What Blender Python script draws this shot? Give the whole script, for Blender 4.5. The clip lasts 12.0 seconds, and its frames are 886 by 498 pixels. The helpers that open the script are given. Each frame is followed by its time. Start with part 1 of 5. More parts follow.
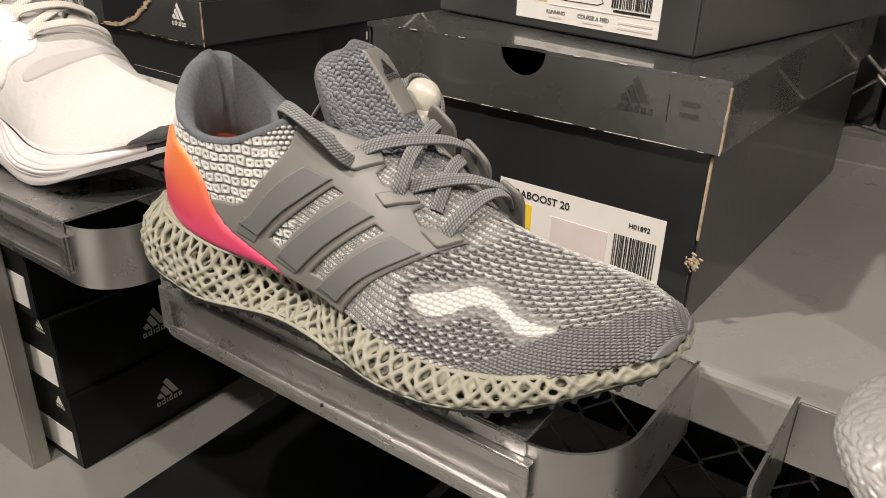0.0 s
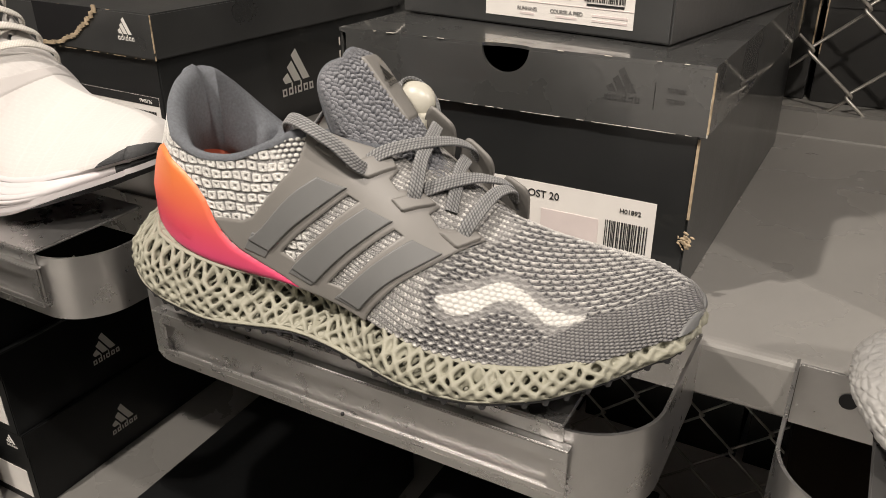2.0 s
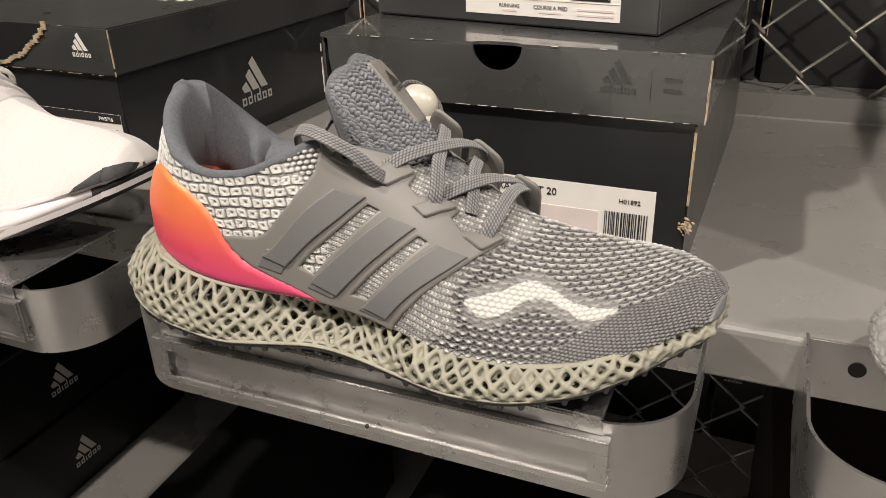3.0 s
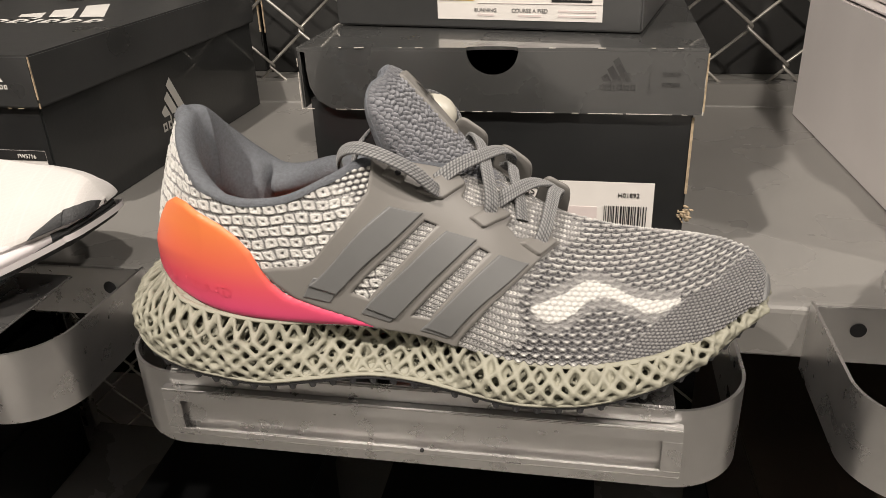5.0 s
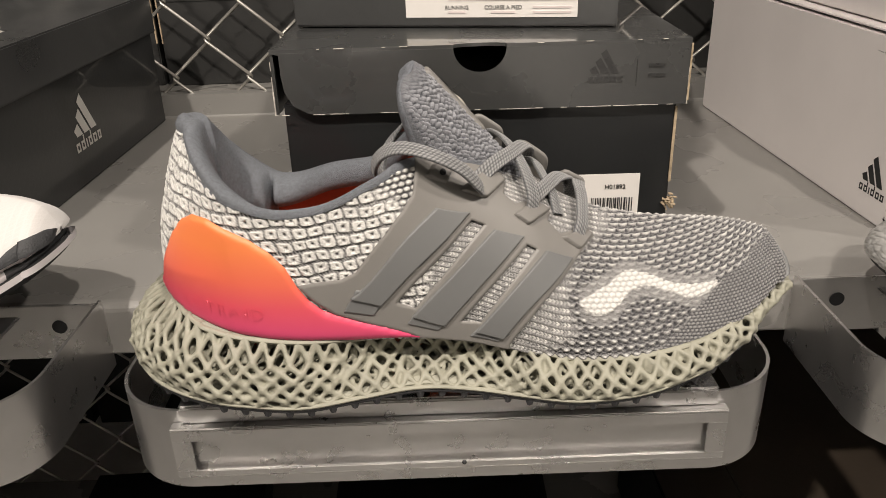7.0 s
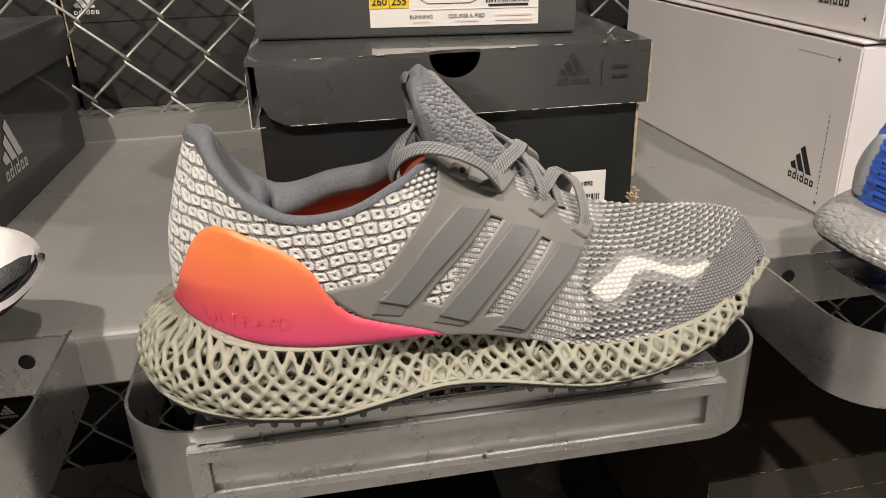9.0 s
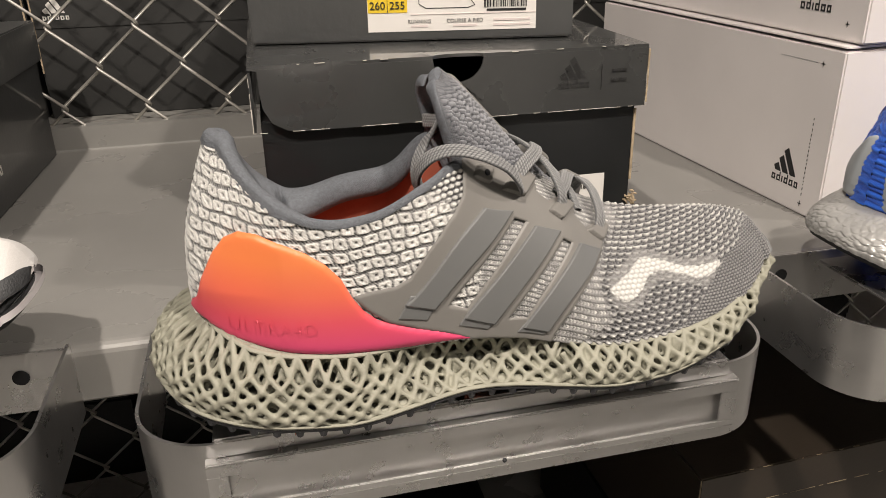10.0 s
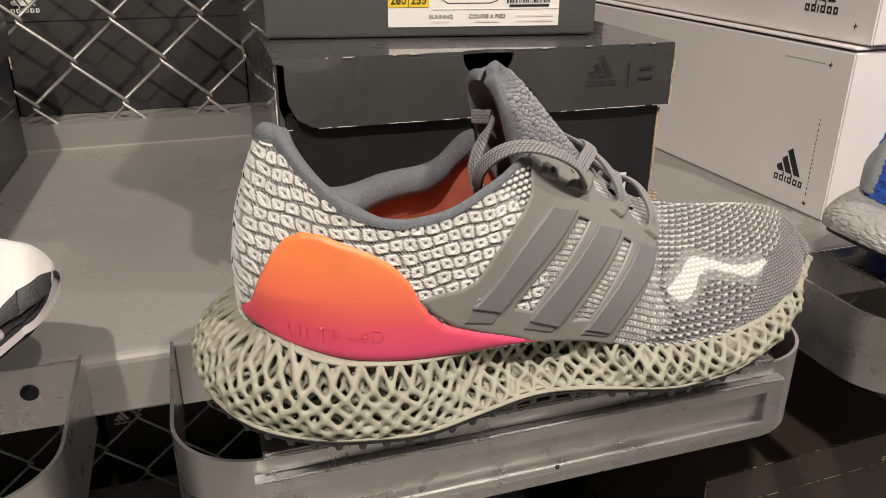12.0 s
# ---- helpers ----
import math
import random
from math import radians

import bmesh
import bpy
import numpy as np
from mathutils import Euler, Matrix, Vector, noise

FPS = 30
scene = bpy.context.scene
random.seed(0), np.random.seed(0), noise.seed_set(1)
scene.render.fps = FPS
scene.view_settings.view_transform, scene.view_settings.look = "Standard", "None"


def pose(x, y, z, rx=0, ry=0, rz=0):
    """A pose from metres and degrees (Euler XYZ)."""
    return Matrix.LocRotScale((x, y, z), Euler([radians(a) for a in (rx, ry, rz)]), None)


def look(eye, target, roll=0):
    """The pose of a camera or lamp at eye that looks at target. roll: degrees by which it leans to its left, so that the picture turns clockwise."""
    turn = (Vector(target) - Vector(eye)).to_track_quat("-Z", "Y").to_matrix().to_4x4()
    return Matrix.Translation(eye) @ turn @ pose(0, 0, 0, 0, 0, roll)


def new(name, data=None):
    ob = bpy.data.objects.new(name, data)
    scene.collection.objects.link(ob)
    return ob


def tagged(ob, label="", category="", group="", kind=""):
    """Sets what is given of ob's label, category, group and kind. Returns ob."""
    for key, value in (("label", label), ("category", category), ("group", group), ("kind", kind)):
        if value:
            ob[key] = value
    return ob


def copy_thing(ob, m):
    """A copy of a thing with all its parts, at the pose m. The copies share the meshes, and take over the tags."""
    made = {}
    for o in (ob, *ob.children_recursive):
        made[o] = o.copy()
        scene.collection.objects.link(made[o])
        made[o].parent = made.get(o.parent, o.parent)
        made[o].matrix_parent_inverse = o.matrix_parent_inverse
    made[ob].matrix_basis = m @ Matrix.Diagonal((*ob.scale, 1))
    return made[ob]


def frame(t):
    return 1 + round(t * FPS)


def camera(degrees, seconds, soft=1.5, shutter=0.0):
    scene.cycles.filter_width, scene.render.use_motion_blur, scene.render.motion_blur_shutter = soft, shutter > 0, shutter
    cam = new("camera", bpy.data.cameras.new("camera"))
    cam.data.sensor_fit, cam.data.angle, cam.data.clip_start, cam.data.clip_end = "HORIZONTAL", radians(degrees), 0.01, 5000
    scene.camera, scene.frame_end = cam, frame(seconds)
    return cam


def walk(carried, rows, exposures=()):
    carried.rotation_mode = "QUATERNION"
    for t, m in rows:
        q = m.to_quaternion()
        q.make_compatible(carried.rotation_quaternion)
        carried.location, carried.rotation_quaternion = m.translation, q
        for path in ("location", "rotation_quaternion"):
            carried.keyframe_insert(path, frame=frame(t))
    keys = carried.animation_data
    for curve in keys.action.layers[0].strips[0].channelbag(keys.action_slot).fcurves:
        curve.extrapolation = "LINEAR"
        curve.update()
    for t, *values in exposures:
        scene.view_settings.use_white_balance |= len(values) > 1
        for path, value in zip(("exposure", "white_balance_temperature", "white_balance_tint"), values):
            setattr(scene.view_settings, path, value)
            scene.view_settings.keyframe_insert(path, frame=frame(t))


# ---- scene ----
cam = camera(59.4, 12.0, soft=0.8)
PATH = [
    (0, (0.238, -0.228, 1.21), (-0.817, 1.241, 0.357), 1.8),
    (0.5, (0.235, -0.232, 1.211), (-0.794, 1.255, 0.356), 1.8),
    (1, (0.23, -0.237, 1.211), (-0.762, 1.273, 0.354), 1.4),
    (1.5, (0.218, -0.246, 1.213), (-0.723, 1.296, 0.353), 0.8),
    (2, (0.203, -0.255, 1.214), (-0.673, 1.322, 0.351), -0.1),
    (2.5, (0.185, -0.264, 1.216), (-0.615, 1.351, 0.347), -1.0),
    (3, (0.165, -0.269, 1.216), (-0.552, 1.381, 0.344), -1.8),
    (3.2, (0.158, -0.268, 1.214), (-0.53, 1.395, 0.34), -2.2),
    (4.8, (0.087, -0.28, 1.214), (-0.304, 1.481, 0.352), -2.1),
    (5, (0.077, -0.286, 1.217), (-0.275, 1.482, 0.349), -2.4),
    (5.5, (0.056, -0.284, 1.214), (-0.207, 1.502, 0.352), -2.4),
    (6, (0.035, -0.281, 1.213), (-0.133, 1.516, 0.352), -2.3),
    (6.5, (0.012, -0.281, 1.211), (-0.063, 1.524, 0.353), -2.1),
    (7, (-0.001, -0.281, 1.21), (0.009, 1.527, 0.356), -1.9),
    (8.8, (-0.046, -0.288, 1.206), (0.215, 1.519, 0.39), -2.3),
    (9, (-0.056, -0.285, 1.206), (0.245, 1.516, 0.389), -1.8),
    (9.5, (-0.071, -0.282, 1.205), (0.292, 1.512, 0.398), -1.6),
    (10, (-0.084, -0.278, 1.204), (0.336, 1.506, 0.404), -1.2),
    (10.5, (-0.095, -0.271, 1.202), (0.375, 1.503, 0.407), -0.8),
    (11, (-0.104, -0.263, 1.199), (0.404, 1.501, 0.406), -0.4),
    (11.5, (-0.117, -0.256, 1.197), (0.423, 1.499, 0.404), -0.0),
    (12, (-0.127, -0.254, 1.198), (0.438, 1.493, 0.406), 0.2),
]
walk(cam, [(t, look(eye, target, roll)) for t, eye, target, roll in PATH])

# ---- light ----
world = bpy.data.worlds.new("shop")
world.use_nodes = True
world.node_tree.nodes["Background"].inputs[0].default_value = (0.55, 0.52, 0.48, 1)
world.node_tree.nodes["Background"].inputs[1].default_value = 0.03
scene.world = world


def spot(name, eye, target, watts, size, cone=60, colour=(1.0, 0.86, 0.70)):
    data = bpy.data.lights.new(name, "SPOT")
    data.energy, data.shadow_soft_size, data.color = watts, size, colour
    data.spot_size, data.spot_blend = radians(cone), 0.6
    ob = new(name, data)
    ob.matrix_world = look(eye, target)
    return ob


KEY = (1.0, 0.90, 0.805)
spot("ceiling_or_fill_spot", (-0.62, -0.85, 2.75), (0.15, 0.15, 1.0), 144, 0.03, 100, KEY)
spot("ceiling_or_fill_spot", (0.55, -0.90, 2.75), (0.30, 0.20, 1.0), 100, 0.03, 100, KEY)
# added, unseen: lights the front wall so the box lids reflect it
spot("ceiling_or_fill_spot", (-0.50, -1.2, 2.7), (-0.50, -3.0, 0.35), 380, 0.08, 60, KEY)
# added, unseen: brightens the floor that the steel mirrors
spot("ceiling_or_fill_spot", (0.25, -1.7, 2.9), (0.25, -1.3, 0.0), 22, 0.05, 80, KEY)
# added, unseen: fill for the right-hand boxes and shelf
spot("ceiling_or_fill_spot", (1.5, -0.5, 2.75), (0.35, 0.3, 1.0), 78, 0.04, 70, KEY)
# broad soft fill lamp, added overhead out of view
panel = bpy.data.lights.new("fill_panel", "AREA")
panel.shape, panel.size, panel.size_y, panel.energy, panel.color = "RECTANGLE", 1.6, 0.5, 6, (1.0, 0.93, 0.85)
new("fill_panel", panel).matrix_world = look((-0.1, -1.3, 2.9), (0, -0.9, 0))


# ---- materials ----
def material(name, colour, rough=0.5, metal=0.0, var=0.12, scale=40.0, bump=0.0, bump_scale=300.0, coat=0.0, island=False, aniso=None):
    m = bpy.data.materials.new(name)
    m.use_nodes = True
    n, l = m.node_tree.nodes, m.node_tree.links
    b = n["Principled BSDF"]
    b.inputs["Roughness"].default_value, b.inputs["Metallic"].default_value = rough, metal
    b.inputs["Coat Weight"].default_value = coat
    tc = n.new("ShaderNodeTexCoord")
    no = n.new("ShaderNodeTexNoise")
    no.inputs["Scale"].default_value, no.inputs["Detail"].default_value = scale, 6
    src = tc.outputs["Object"]
    if aniso:
        mp = n.new("ShaderNodeMapping")
        mp.inputs["Scale"].default_value = aniso
        l.new(src, mp.inputs[0])
        src = mp.outputs[0]
    l.new(src, no.inputs["Vector"])
    ramp = n.new("ShaderNodeMapRange")
    ramp.inputs["From Min"].default_value, ramp.inputs["From Max"].default_value = 0.3, 0.7
    ramp.inputs["To Min"].default_value, ramp.inputs["To Max"].default_value = 1 - var, 1 + var
    l.new(no.outputs["Fac"], ramp.inputs["Value"])
    mul = n.new("ShaderNodeVectorMath")
    mul.operation = "SCALE"
    mul.inputs[0].default_value = colour
    l.new(ramp.outputs[0], mul.inputs["Scale"])
    l.new(mul.outputs[0], b.inputs["Base Color"])
    rr = n.new("ShaderNodeMapRange")
    rr.inputs["To Min"].default_value, rr.inputs["To Max"].default_value = max(0.02, rough - 0.08), min(1, rough + 0.08)
    l.new(no.outputs["Fac"], rr.inputs["Value"])
    l.new(rr.outputs[0], b.inputs["Roughness"])
    if bump:
        n2 = n.new("ShaderNodeTexNoise")
        n2.inputs["Scale"].default_value, n2.inputs["Detail"].default_value = bump_scale, 4
        l.new(src, n2.inputs["Vector"])
        bp = n.new("ShaderNodeBump")
        bp.inputs["Strength"].default_value, bp.inputs["Distance"].default_value = bump, 0.001
        l.new(n2.outputs["Fac"], bp.inputs["Height"])
        l.new(bp.outputs[0], b.inputs["Normal"])
    return m


STEEL = material("brushed_steel", (0.62, 0.61, 0.60), 0.29, 0.93, 0.04, 60)
SHELF = material("grey_powder_coat", (0.27, 0.262, 0.247), 0.28, 0.15, 0.07, 9, 0.06, 900)
LIP = material("grey_lip", (0.30, 0.29, 0.27), 0.42, 0.3, 0.05, 20, 0.06, 900)
BLACKBOX = material("black_card", (0.010, 0.0105, 0.0110), 0.40, 0, 0.25, 14, 0.10, 260)
GREYBOX = material("charcoal_card", (0.040, 0.041, 0.041), 0.30, 0, 0.18, 16, 0.12, 200)
LIDGREY = material("grey_sheen_card", (0.050, 0.051, 0.050), 0.28, 0, 0.15, 16, 0.10, 200, coat=0.8)
WHITEBOX = material("pale_card", (0.80, 0.755, 0.735), 0.5, 0, 0.04, 12, 0.05, 300)
SATINBOX = material("satin_black_card", (0.017, 0.018, 0.0185), 0.34, 0, 0.22, 14, 0.10, 260, coat=0.5)
CARD_EDGE = material("raw_card", (0.42, 0.33, 0.22), 0.85, 0, 0.3, 200, 0.4, 700)
SCUFF = material("scuffed_card", (0.62, 0.58, 0.52), 0.9, 0, 0.3, 300)
DARK = material("dark_backing", (0.012, 0.012, 0.013), 0.55, 0, 0.25, 8)
WIRE = material("galvanised_wire", (0.46, 0.44, 0.40), 0.40, 0.55, 0.12, 90)
PRINT_WHITE = material("white_print", (0.72, 0.70, 0.66), 0.6, 0, 0.05, 60)
PRINT_GREY = material("dark_print", (0.014, 0.014, 0.015), 0.5, 0, 0.1, 60)
PRINT_BLACK = material("black_ink", (0.02, 0.02, 0.02), 0.6, 0, 0.1, 60)
PRINT_SOFT = material("grey_ink", (0.20, 0.195, 0.19), 0.6, 0, 0.1, 60)
YELLOW = material("yellow_print", (0.80, 0.56, 0.03), 0.6, 0, 0.05, 60)
LABEL = material("label_paper", (0.78, 0.75, 0.71), 0.6, 0, 0.03, 60)
LINE_PINK = material("pale_pink_ink", (0.70, 0.62, 0.60), 0.6, 0, 0.05, 60)
LIDPRINT = material("faint_lid_print", (0.030, 0.030, 0.030), 0.28, 0, 0.15, 90, coat=0.8)
WALL = material("pale_wall_paint", (0.78, 0.77, 0.75), 0.6, 0, 0.05, 3, 0.05, 200)
FLOOR = material("light_floor", (0.36, 0.35, 0.33), 0.5, 0, 0.08, 5, 0.05, 200)


for m in (GREYBOX, LIDGREY):
    m.node_tree.nodes["Principled BSDF"].inputs["Specular IOR Level"].default_value = 1.0
for m in (DARK, BLACKBOX):
    m.node_tree.nodes["Principled BSDF"].inputs["Specular IOR Level"].default_value = 0.28


# ---- mesh helpers ----
def finish(name, bm, mat, parent=None, label="", smooth=False):
    me = bpy.data.meshes.new(name)
    if smooth:
        for f in bm.faces:
            f.smooth = True
    bm.to_mesh(me)
    bm.free()
    if mat is not None:
        me.materials.append(mat)
    ob = new(name, me)
    if parent is not None:
        ob.parent = parent
    if label:
        tagged(ob, label)
    return ob


part = finish


def empty(name, at=(0, 0, 0), rz=0.0, label="", category="", group="", kind=""):
    ob = new(name)
    ob.matrix_basis = pose(*at, 0, 0, rz)
    return tagged(ob, label, category, group, kind)


def box(bm, x0, x1, y0, y1, z0, z1, bevel=0.0):
    r = bmesh.ops.create_cube(bm, size=1)
    for v in r["verts"]:
        v.co = (x0 + (v.co.x + 0.5) * (x1 - x0), y0 + (v.co.y + 0.5) * (y1 - y0), z0 + (v.co.z + 0.5) * (z1 - z0))
    if bevel:
        es = {e for v in r["verts"] for e in v.link_edges}
        bmesh.ops.bevel(bm, geom=list(es), offset=bevel, segments=2, affect="EDGES")


def boxed(x0, x1, y0, y1, z0, z1, bevel=0.0):
    bm = bmesh.new()
    box(bm, x0, x1, y0, y1, z0, z1, bevel)
    return bm


def prism(points, depth, frame_m=None):
    """A flat outline in x, y, pushed depth along z."""
    bm = bmesh.new()
    vs = [bm.verts.new((p[0], p[1], 0)) for p in points]
    f = bm.faces.new(vs)
    r = bmesh.ops.extrude_face_region(bm, geom=[f])
    bmesh.ops.translate(bm, vec=(0, 0, depth), verts=[g for g in r["geom"] if isinstance(g, bmesh.types.BMVert)])
    bmesh.ops.recalc_face_normals(bm, faces=bm.faces)
    if frame_m is not None:
        bmesh.ops.transform(bm, matrix=frame_m, verts=bm.verts)
    return bm


def join(a, b):
    me = bpy.data.meshes.new("tmp")
    b.to_mesh(me)
    b.free()
    a.from_mesh(me)
    bpy.data.meshes.remove(me)
    return a


def text_mesh(words, size, m, depth=0.0002, thin=0.0, space=1.0):
    """Lettering as a mesh in the frame m: x along the line, y up the letters."""
    cu = bpy.data.curves.new("lettering", "FONT")
    cu.body, cu.size, cu.extrude = words, size, depth
    cu.align_x = "CENTER"
    cu.offset, cu.space_character = thin, space
    ob = bpy.data.objects.new("lettering", cu)
    scene.collection.objects.link(ob)
    dg = bpy.context.evaluated_depsgraph_get()
    me = bpy.data.meshes.new_from_object(ob.evaluated_get(dg))
    bm = bmesh.new()
    bm.from_mesh(me)
    bpy.data.objects.remove(ob)
    bpy.data.curves.remove(cu)
    bpy.data.meshes.remove(me)
    bmesh.ops.transform(bm, matrix=m, verts=bm.verts)
    return bm


def facing(origin, right, up):
    """A frame with x to the right and y up, at origin."""
    r, u = Vector(right).normalized(), Vector(up).normalized()
    n = r.cross(u)
    return Matrix(((r.x, u.x, n.x, origin[0]), (r.y, u.y, n.y, origin[1]), (r.z, u.z, n.z, origin[2]), (0, 0, 0, 1)))


def mark_bm(w, m):
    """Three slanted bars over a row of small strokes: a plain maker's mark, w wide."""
    bm = bmesh.new()
    for foot, tall, cut in ((-0.40, 0.22, 0.10), (-0.12, 0.45, 0.12), (0.16, 0.68, 0.12)):
        join(bm, prism([(foot, 0.04), (foot + 0.22, 0.04), (foot + 0.22 - 0.58 * tall, 0.04 + tall), (foot - 0.58 * (tall - cut), 0.04 + tall - cut)], 0.002))
    x = -0.5
    for wd, tall in ((0.14, 0.16), (0.14, 0.25), (0.045, 0.16), (0.14, 0.25), (0.14, 0.16), (0.13, 0.16)):
        join(bm, ring_bm(x, -0.22, wd, tall))
        x += wd + 0.05
    bmesh.ops.scale(bm, vec=(w, w, w * 0.1), verts=bm.verts)
    bmesh.ops.transform(bm, matrix=m, verts=bm.verts)
    return bm


def ring_bm(x, y, w, h):
    if w < 0.08:
        return prism([(x, y), (x + w, y), (x + w, y + h), (x, y + h)], 0.002)
    b = bmesh.new()
    t = 0.042
    for q in (((x, y), (x + w, y), (x + w, y + t), (x, y + t)), ((x, y + 0.16 - t), (x + w, y + 0.16 - t), (x + w, y + 0.16), (x, y + 0.16)),
              ((x, y + t), (x + t, y + t), (x + t, y + 0.16 - t), (x, y + 0.16 - t)), ((x + w - t, y), (x + w, y), (x + w, y + h), (x + w - t, y + h))):
        join(b, prism(q, 0.002))
    return b


# ---- the shelf ----
SHELF_FRONT, SHELF_BACK = 0.106, 0.502


def build_shelf():
    bm = bmesh.new()
    prof = [(SHELF_FRONT + 0.004, 0.966), (SHELF_FRONT + 0.002, 0.966), (SHELF_FRONT, 0.968), (SHELF_FRONT, 0.9945), (SHELF_FRONT + 0.0005, 0.9968), (SHELF_FRONT + 0.0018, 0.9985), (SHELF_FRONT + 0.0035, 0.9996), (SHELF_FRONT + 0.0058, 1.0),
            (SHELF_BACK - 0.0015, 1.0), (SHELF_BACK, 1.0015), (SHELF_BACK, 1.023), (SHELF_BACK + 0.014, 1.023),
            (SHELF_BACK + 0.014, 0.975), (SHELF_FRONT + 0.004, 0.995)]
    rows = [[bm.verts.new((x, y, z)) for y, z in prof] for x in (-1.6, 1.6)]
    k = len(prof)
    for i in range(k):
        bm.faces.new((rows[0][i], rows[1][i], rows[1][(i + 1) % k], rows[0][(i + 1) % k]))
    bm.faces.new(rows[0])
    bm.faces.new(rows[1][::-1])
    bmesh.ops.recalc_face_normals(bm, faces=bm.faces)
    return tagged(finish("shelf", bm, SHELF), "grey metal display shelf with a folded front lip and back rim", "shelf", kind="structure")


build_shelf()


# ---- chain-link backing ----
def build_mesh_wall():
    top = empty("wire_mesh", (0, 0.512, 0), 0, "diamond chain-link wire mesh behind the shelves", "wire mesh", kind="structure")
    ox, oz, px, pz = -0.2245, 1.0755, 0.0375, 0.0375
    bm = bmesh.new()

    def rod(pts, r=0.0016):
        prev = None
        for i, p in enumerate(pts):
            a = pts[max(0, i - 1)]
            b = pts[min(len(pts) - 1, i + 1)]
            d = (Vector(b) - Vector(a)).normalized()
            s = d.cross(Vector((0, 1, 0))).normalized()
            u = s.cross(d)
            ring = [bm.verts.new(Vector(p) + s * r * math.cos(q * math.tau / 6) + u * r * math.sin(q * math.tau / 6)) for q in range(6)]
            if prev:
                for q in range(6):
                    bm.faces.new((prev[q], prev[(q + 1) % 6], ring[(q + 1) % 6], ring[q]))
            prev = ring

    for c in range(-17, 26):
        # each wire zigzags upward between two columns of knots
        pts = []
        for k in range(-17, 14):
            side = (k + c) % 2
            x = ox + c * px + (px if side else 0) + (0.0012 if not side else -0.0012) * -1
            z = oz + k * pz
            pts += [(x, -0.002 + 0.004 * (side), z - 0.0017), (x + (0.0008 if side else -0.0008), 0.0, z), (x, -0.002 + 0.004 * (1 - side), z + 0.0017)]
        rod(pts)
    part("wire", bm, WIRE, top, smooth=True)


build_mesh_wall()


# ---- cartons ----
def carton(name, at, rz, w, d, h, lid_h, body_mat, lid_mat, label, over=0.004, hole=False, edge=SCUFF, tongue=0.0, group="shoe boxes"):
    """A lidded card box: its front bottom middle at the origin, depth along +y."""
    ob = empty(name, at, rz, label, "shoe box", group)
    part("body", boxed(-w / 2, w / 2, 0, d, 0, h - (0.028 if hole else 0.002), 0.0012), body_mat, ob)
    bm = bmesh.new()
    t = 0.0016
    x0, x1, y0, y1 = -w / 2 - over, w / 2 + over, -over, d + over
    if hole:
        cx, r = hole
        outline = [(x0, h), (cx - r, h)]
        outline += [(cx - r * math.cos(a), h - r * 0.92 * math.sin(a)) for a in np.linspace(0.06, math.pi - 0.06, 15)]
        outline += [(cx + r, h), (x1, h), (x1, h - lid_h)]
        if tongue:
            outline += [(x0 + 0.026, h - lid_h - tongue * 0.3), (x0 + 0.018, h - lid_h + 0.0005), (x0 + 0.010, h - lid_h + 0.005), (x0 + 0.006, h - lid_h + 0.013), (x0 + 0.005, h - lid_h + 0.022), (x0 + 0.005, h - 0.001)]
        else:
            outline += [(x0, h - lid_h)]
        pieces = [("front_panel", prism(outline, t, facing((0, y0 + t, 0), (1, 0, 0), (0, 0, 1)))),
                  ("back_panel", boxed(x0, x1, y1 - t, y1, h - lid_h, h)),
                  ("side_panel", boxed(x1 - t, x1, y0 + t + 0.0003, y1 - t, h - lid_h, h)),
                  ("side_panel", boxed(x0, x0 + t, y0 + t + 0.0003, y1 - t, h - lid_h, h))]
        # top panel, notched over the thumb hole
        n = 14
        pts = [(x0, y0 + 0.0005), (cx - r, y0 + 0.0005)] + [(cx - r * math.cos(a), y0 + 0.0005 + 0.004 * math.sin(a)) for a in np.linspace(0.1, math.pi - 0.1, n)] + [(cx + r, y0 + 0.0005), (x1, y0 + 0.0005), (x1, y1), (x0, y1)]
        bm.free()
        bm = prism(pts, 0.0018, pose(0, 0, h))
    else:
        box(bm, x0, x1, y0, y1, h - lid_h, h + 0.001, 0.0012)
    lid = part("lid", bm, lid_mat, ob)
    if hole:
        for nm, pc in pieces:
            part(nm, pc, lid_mat, lid)
    # worn card along the corners
    rnd = random.Random(int(1000 * (at[0] + 3)))
    if edge is not None:
        bm = bmesh.new()
        for xs in (x0, x1):
            z = h - lid_h
            while z < h - 0.002:
                ln = rnd.uniform(0.002, 0.007)
                if rnd.random() < 0.75:
                    ww = rnd.uniform(0.0002, 0.0006)
                    box(bm, xs - ww * 0.6, xs + ww * 0.6, y0 - 0.0004, y0 + 0.0006, z, min(h, z + ln))
                z += ln
        x = x0
        while x < x1 - 0.01:
            ln = rnd.uniform(0.001, 0.006)
            if rnd.random() < 0.6:
                box(bm, x, x + ln, y0 - 0.0003, y0 + 0.0002, h - lid_h - 0.00012, h - lid_h + rnd.uniform(0.00002, 0.00018))
            if rnd.random() < 0.14 and not (hole and abs(x + ln / 2 - hole[0]) < hole[1] + 0.012):
                box(bm, x, x + ln, y0 - 0.0003, y0 + 0.0003, h + (0.0016 if hole else 0.0008), h + (0.0019 if hole else 0.0010))
            x += ln
        tagged(part("worn_edge", bm, edge, lid, "pale worn card edges"), kind="stuff")
    return ob, lid


def size_label(ob, x0, x1, z0, z1, y):
    """The printed paper size label on a carton's front."""
    return part("label", boxed(x0, x1, y - 0.0004, y - 0.0001, z0, z1), LABEL, ob, "white printed size label")


